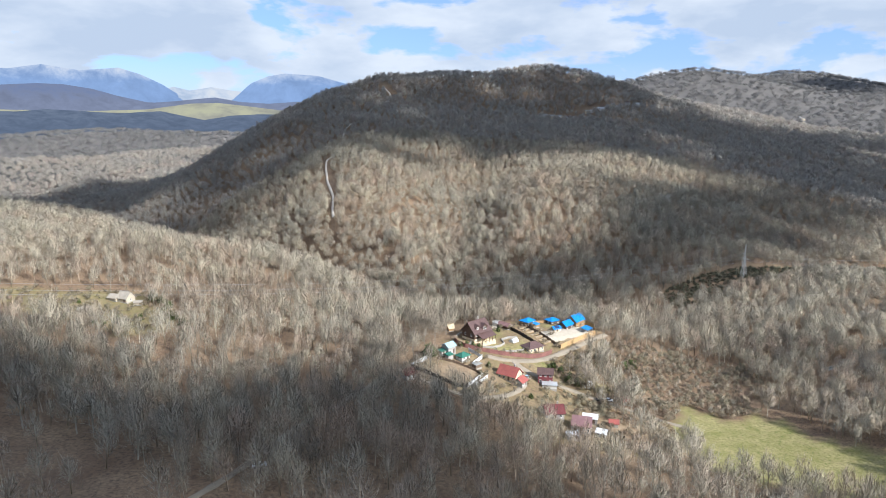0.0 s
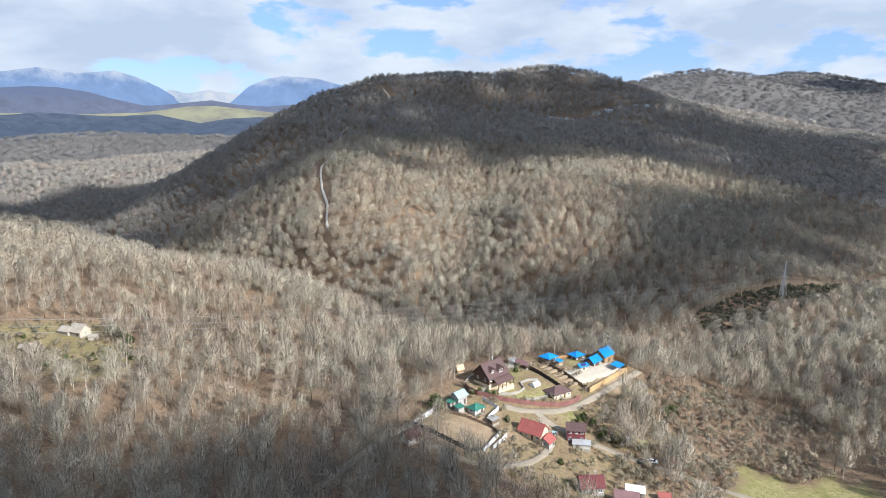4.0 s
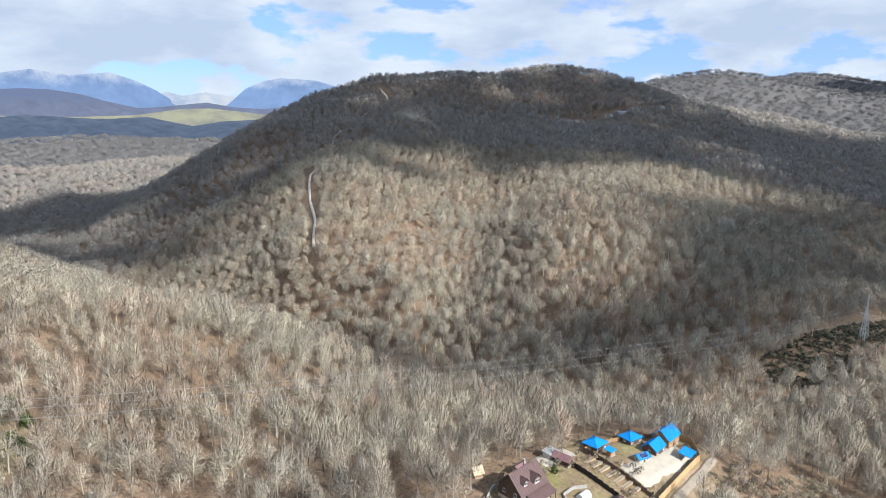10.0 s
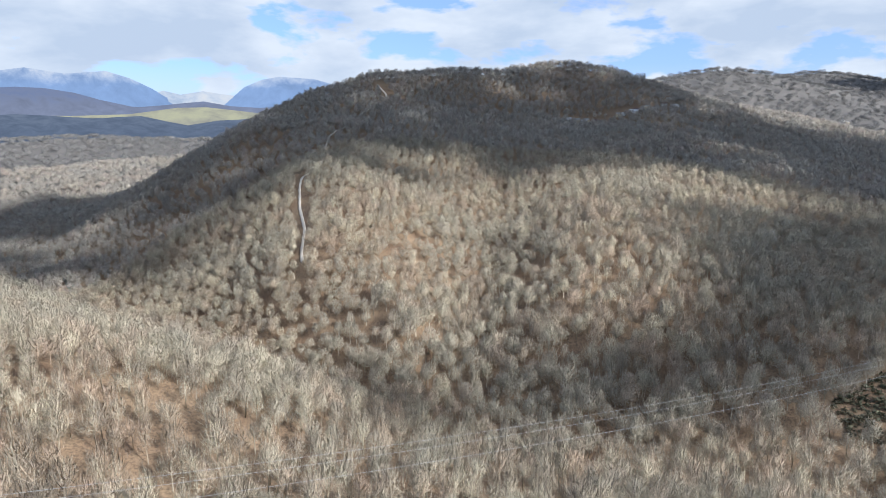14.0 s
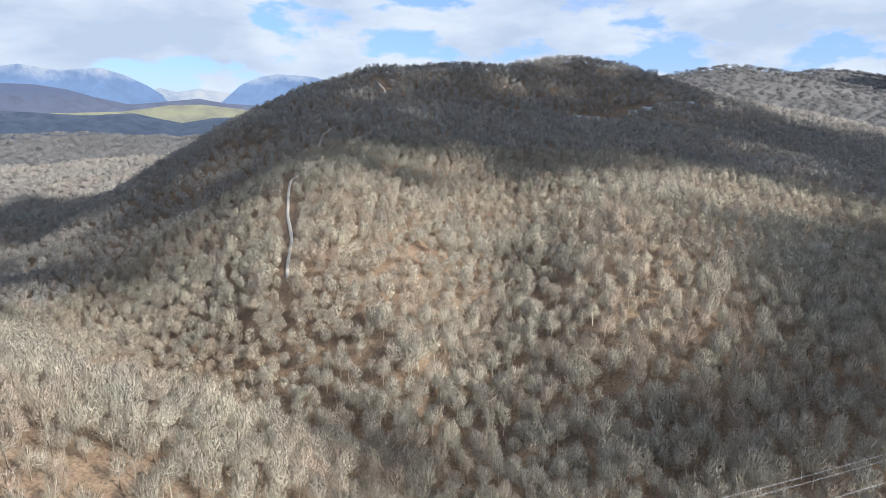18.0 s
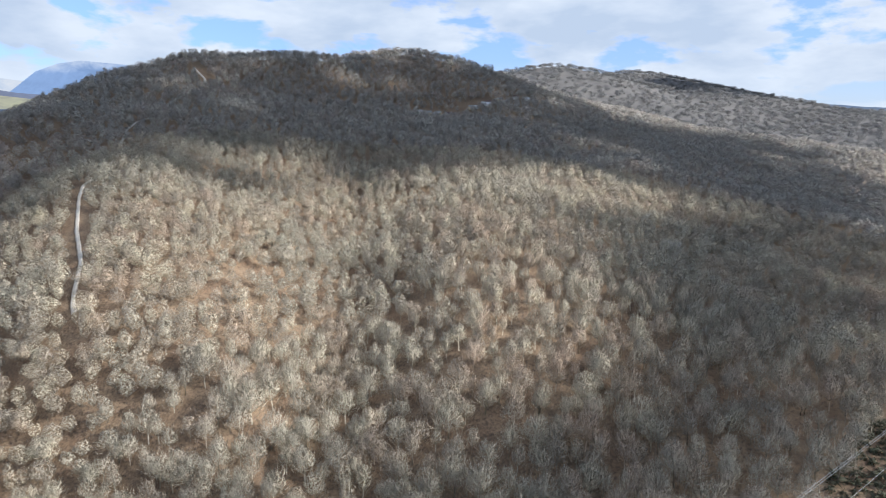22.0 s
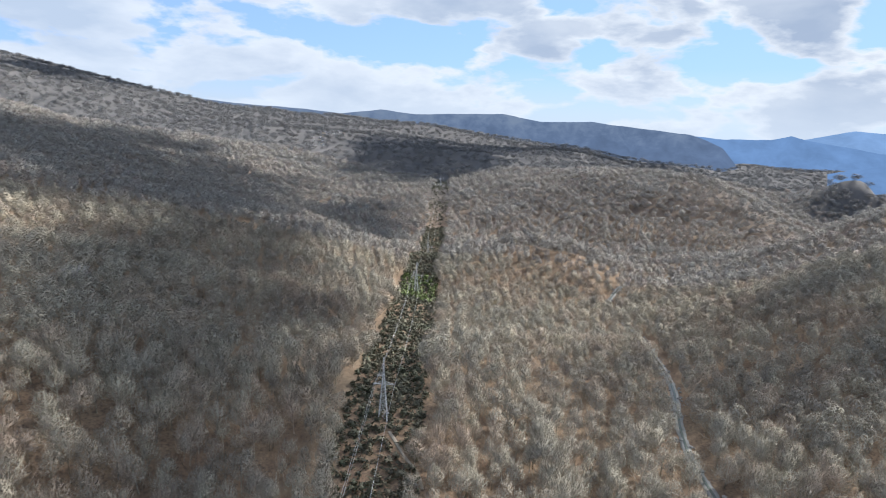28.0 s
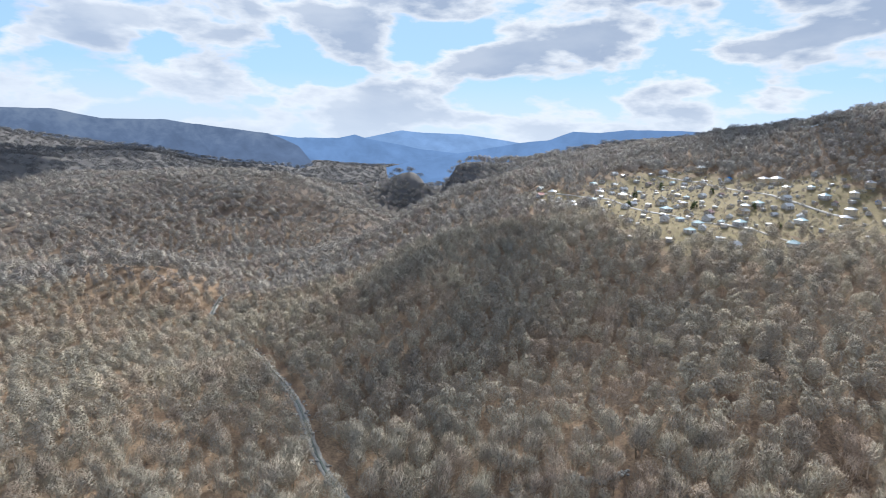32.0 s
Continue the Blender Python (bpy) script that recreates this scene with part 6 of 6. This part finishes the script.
# ---- second village on the slope across the river ----
def village():
    rng = random.Random(11)
    kinds = []
    specs = (("cottage", "white cottage with a weathered tin gable roof", 8.5, 6.5, 3.0, 2.2, WHITE_WALL, TIN_ROOF, "gable"),
             ("cottage", "cream cottage with a grey corrugated roof", 9.0, 7.0, 3.2, 2.0, CREAM, SLATE_ROOF, "gable"),
             ("villa", "two-storey cream villa with a pale hipped roof", 10.5, 9.0, 5.8, 2.4, CREAM, TIN_ROOF, "hip"),
             ("cottage", "grey block cottage with a plum roof", 8.0, 6.0, 3.0, 1.8, GREY_WALL, PURPLE_ROOF, "gable"),
             ("cottage", "white cottage with a bright blue roof", 8.0, 6.5, 3.0, 2.0, WHITE_WALL, BLUE_ROOF, "gable"),
             ("cottage", "white cottage with a pale blue hipped roof", 9.0, 7.5, 3.2, 2.2, WHITE_WALL, PALE_ROOF, "hip"),
             ("garden_shed", "low garden shed with a tin sheet roof", 5.0, 3.6, 2.2, 0.6, GREY_WALL, TIN_ROOF, "lean"),
             ("cottage", "white cottage with a red tiled roof", 8.0, 6.4, 3.0, 2.2, WHITE_WALL, RED_TILE, "gable"),
             ("garden_shed", "low white shed with a pale flat roof", 6.0, 4.0, 2.4, 0.5, WHITE_WALL, WHITE_FENCE, "lean"))
    # fixed ones that stand out: kind, x, y, turn
    fixed = [(5, 430, -14, 20), (5, 488, 0, 10), (8, 478, 6, 15), (0, 510, 38, 30), (2, 716, -160, -20), (2, 722, -168, 10), (4, 655, -148, 15), (5, 545, -148, 0),
             (2, 540, -210, 0), (2, 522, -205, 10), (4, 484, -158, 20), (8, 438, -58, 15), (7, 708, 56, 0), (0, 690, 118, 20), (0, 583, 28, 10), (2, 700, -32, 15)]
    spots = [(k, x, y, a) for k, x, y, a in fixed]
    tries = 0
    while len(spots) < 185 and tries < 6000:
        tries += 1
        x, y = rng.uniform(400, 780), rng.uniform(-215, 120)
        if not second_village(np.array([x]), np.array([y]))[0]:
            continue
        if min(math.hypot(x - s[1], y - s[2]) for s in spots) < 12.5:
            continue
        spots.append((rng.choice((0, 0, 1, 3, 5, 6, 6, 6, 6, 8, 8, 8, 2, 0)), x, y, rng.uniform(-25, 35)))
    first = {}
    for k, x, y, a in spots:
        name, label, L, D, h, rise, wm, rm, kind = specs[k]
        if k not in first:
            first[k] = house(name, label, x, y, a - 70, L, D, h, rise, wm, rm, kind, 2 if h > 5 else 1, 3 if L > 6 else 2, 1 if L > 6 else 0, chimney=L > 6, group="houses of the hillside village")
        else:
            copy_thing(first[k], pose(x, y, lie(x, y), 0, 0, a - 70) @ Matrix.Scale(rng.uniform(0.6, 1.0), 4))


village()


# ---- far hamlets on the hill ----
def far_hamlets():
    rng = random.Random(3)
    a = house("hill_house", "small white house among trees on the far hillside", 262, 1216, 10, 9, 7, 3.6, 2.4, WHITE_WALL, TIN_ROOF, "gable", 1, 2, 0, chimney=False, door=False, plinth=False, plain=True, group="houses on the far hillside")
    b = house("hill_house", "small cream house with a grey roof on the far hillside", 275, 1214, -10, 9, 7, 5.2, 2.4, CREAM, SLATE_ROOF, "gable", 1, 2, 0, chimney=False, door=False, plinth=False, plain=True, group="houses on the far hillside")
    c = house("hill_house", "small house with a dark roof on the far hillside", 312, 1219, 0, 10, 7, 4.0, 2.4, WHITE_WALL, BROWN_TILE, "gable", 1, 2, 0, chimney=False, door=False, plinth=False, plain=True, group="houses on the far hillside")
    rows = (((250, 1216), (320, 1222), 7), ((340, 1226), (440, 1272), 9), ((440, 1272), (640, 1316), 16), ((745, 1318), (870, 1412), 18),
            ((900, 1500), (1150, 1800), 12), ((1500, 1250), (2100, 1500), 34), ((1900, 1150), (2400, 1250), 14), ((-1500, 2700), (-1150, 2900), 9), ((-420, 2950), (-150, 3050), 8))
    for (ax, ay), (bx, by), n in rows:
        for i in range(n):
            k = (i + rng.uniform(0.1, 0.9)) / n
            s = 0.045 * math.hypot(bx - ax, by - ay)
            x, y = ax + (bx - ax) * k + rng.uniform(-s, s), ay + (by - ay) * k + rng.uniform(-s, s)
            copy_thing(rng.choice((a, a, b, c)), pose(x, y, lie(x, y) + 0.6, 0, 0, rng.uniform(-40, 40)) @ Matrix.Scale(rng.uniform(0.6, 0.9), 4))


far_hamlets()


# ---- single trees round the hamlet ----
def single_trees():
    rng = np.random.default_rng(23)
    firsts = []
    for k in range(8):
        spread = rng.uniform(0.26, 0.37)
        v, n = round_crown(tree_shape(rng, 10, 230, 0.0085, spread, spray=0.16, core=7, cloak=0.45))
        stem, crown = v[:48], v[48:]
        x, y, h = SOLO[k]
        T = thing("bare_tree", x, y, 0, "tall leafless tree with a pale slender trunk", "tree", "trees round the hamlet")
        T.matrix_world = pose(x, y, lie(x, y)) @ Matrix.Scale(h, 4)
        for name, c, mat in (("trunk", stem, BARK), ("crown", crown, TWIG_NEAR)):
            o = link_mesh(name, c, np.arange(len(c)).reshape(-1, 3), mat)
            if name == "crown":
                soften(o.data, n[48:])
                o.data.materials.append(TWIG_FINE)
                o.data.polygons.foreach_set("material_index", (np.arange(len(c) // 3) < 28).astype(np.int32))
            o.parent = T
        T.scale = (1, 1, 1)
        T.matrix_basis = pose(x, y, lie(x, y))
        firsts.append(T)
    for i, (x, y, h) in enumerate(SOLO[8:]):
        copy_thing(firsts[i % 8], pose(x, y, lie(x, y), 0, 0, float(rng.uniform(0, 360))) @ Matrix.Scale(h, 4))
    for k, T in enumerate(firsts):
        x, y, h = SOLO[k]
        T.matrix_basis = pose(x, y, lie(x, y)) @ Matrix.Scale(h, 4)


single_trees()


def pale_trees():
    """The few whitish trees that stand out of the woods."""
    rng = np.random.default_rng(29)
    for x, y, h in ((262, 622, 15), (258, 626, 13), (560, 905, 15), (575, 912, 14), (590, 900, 15), (545, 915, 13), (230, 1085, 13), (640, 880, 14)):
        v = tree_shape(rng, 10, 260, 0.016, 0.42)
        T = thing("pale_tree", x, y, 0, "whitish lichen-covered bare tree among darker woods", "tree", "pale trees in the woods")
        for name, c, mat in (("trunk", v[:48] * h, BARK), ("crown", v[48:] * h, PALE_TWIG)):
            o = link_mesh(name, c, np.arange(len(c)).reshape(-1, 3), mat)
            o.parent = T


PALE_TWIG = material("whitish_twigs", (0.52, 0.50, 0.47), 0.9, (0.42, 0.40, 0.37), 0.3, 0.6, island=0.3)
pale_trees()
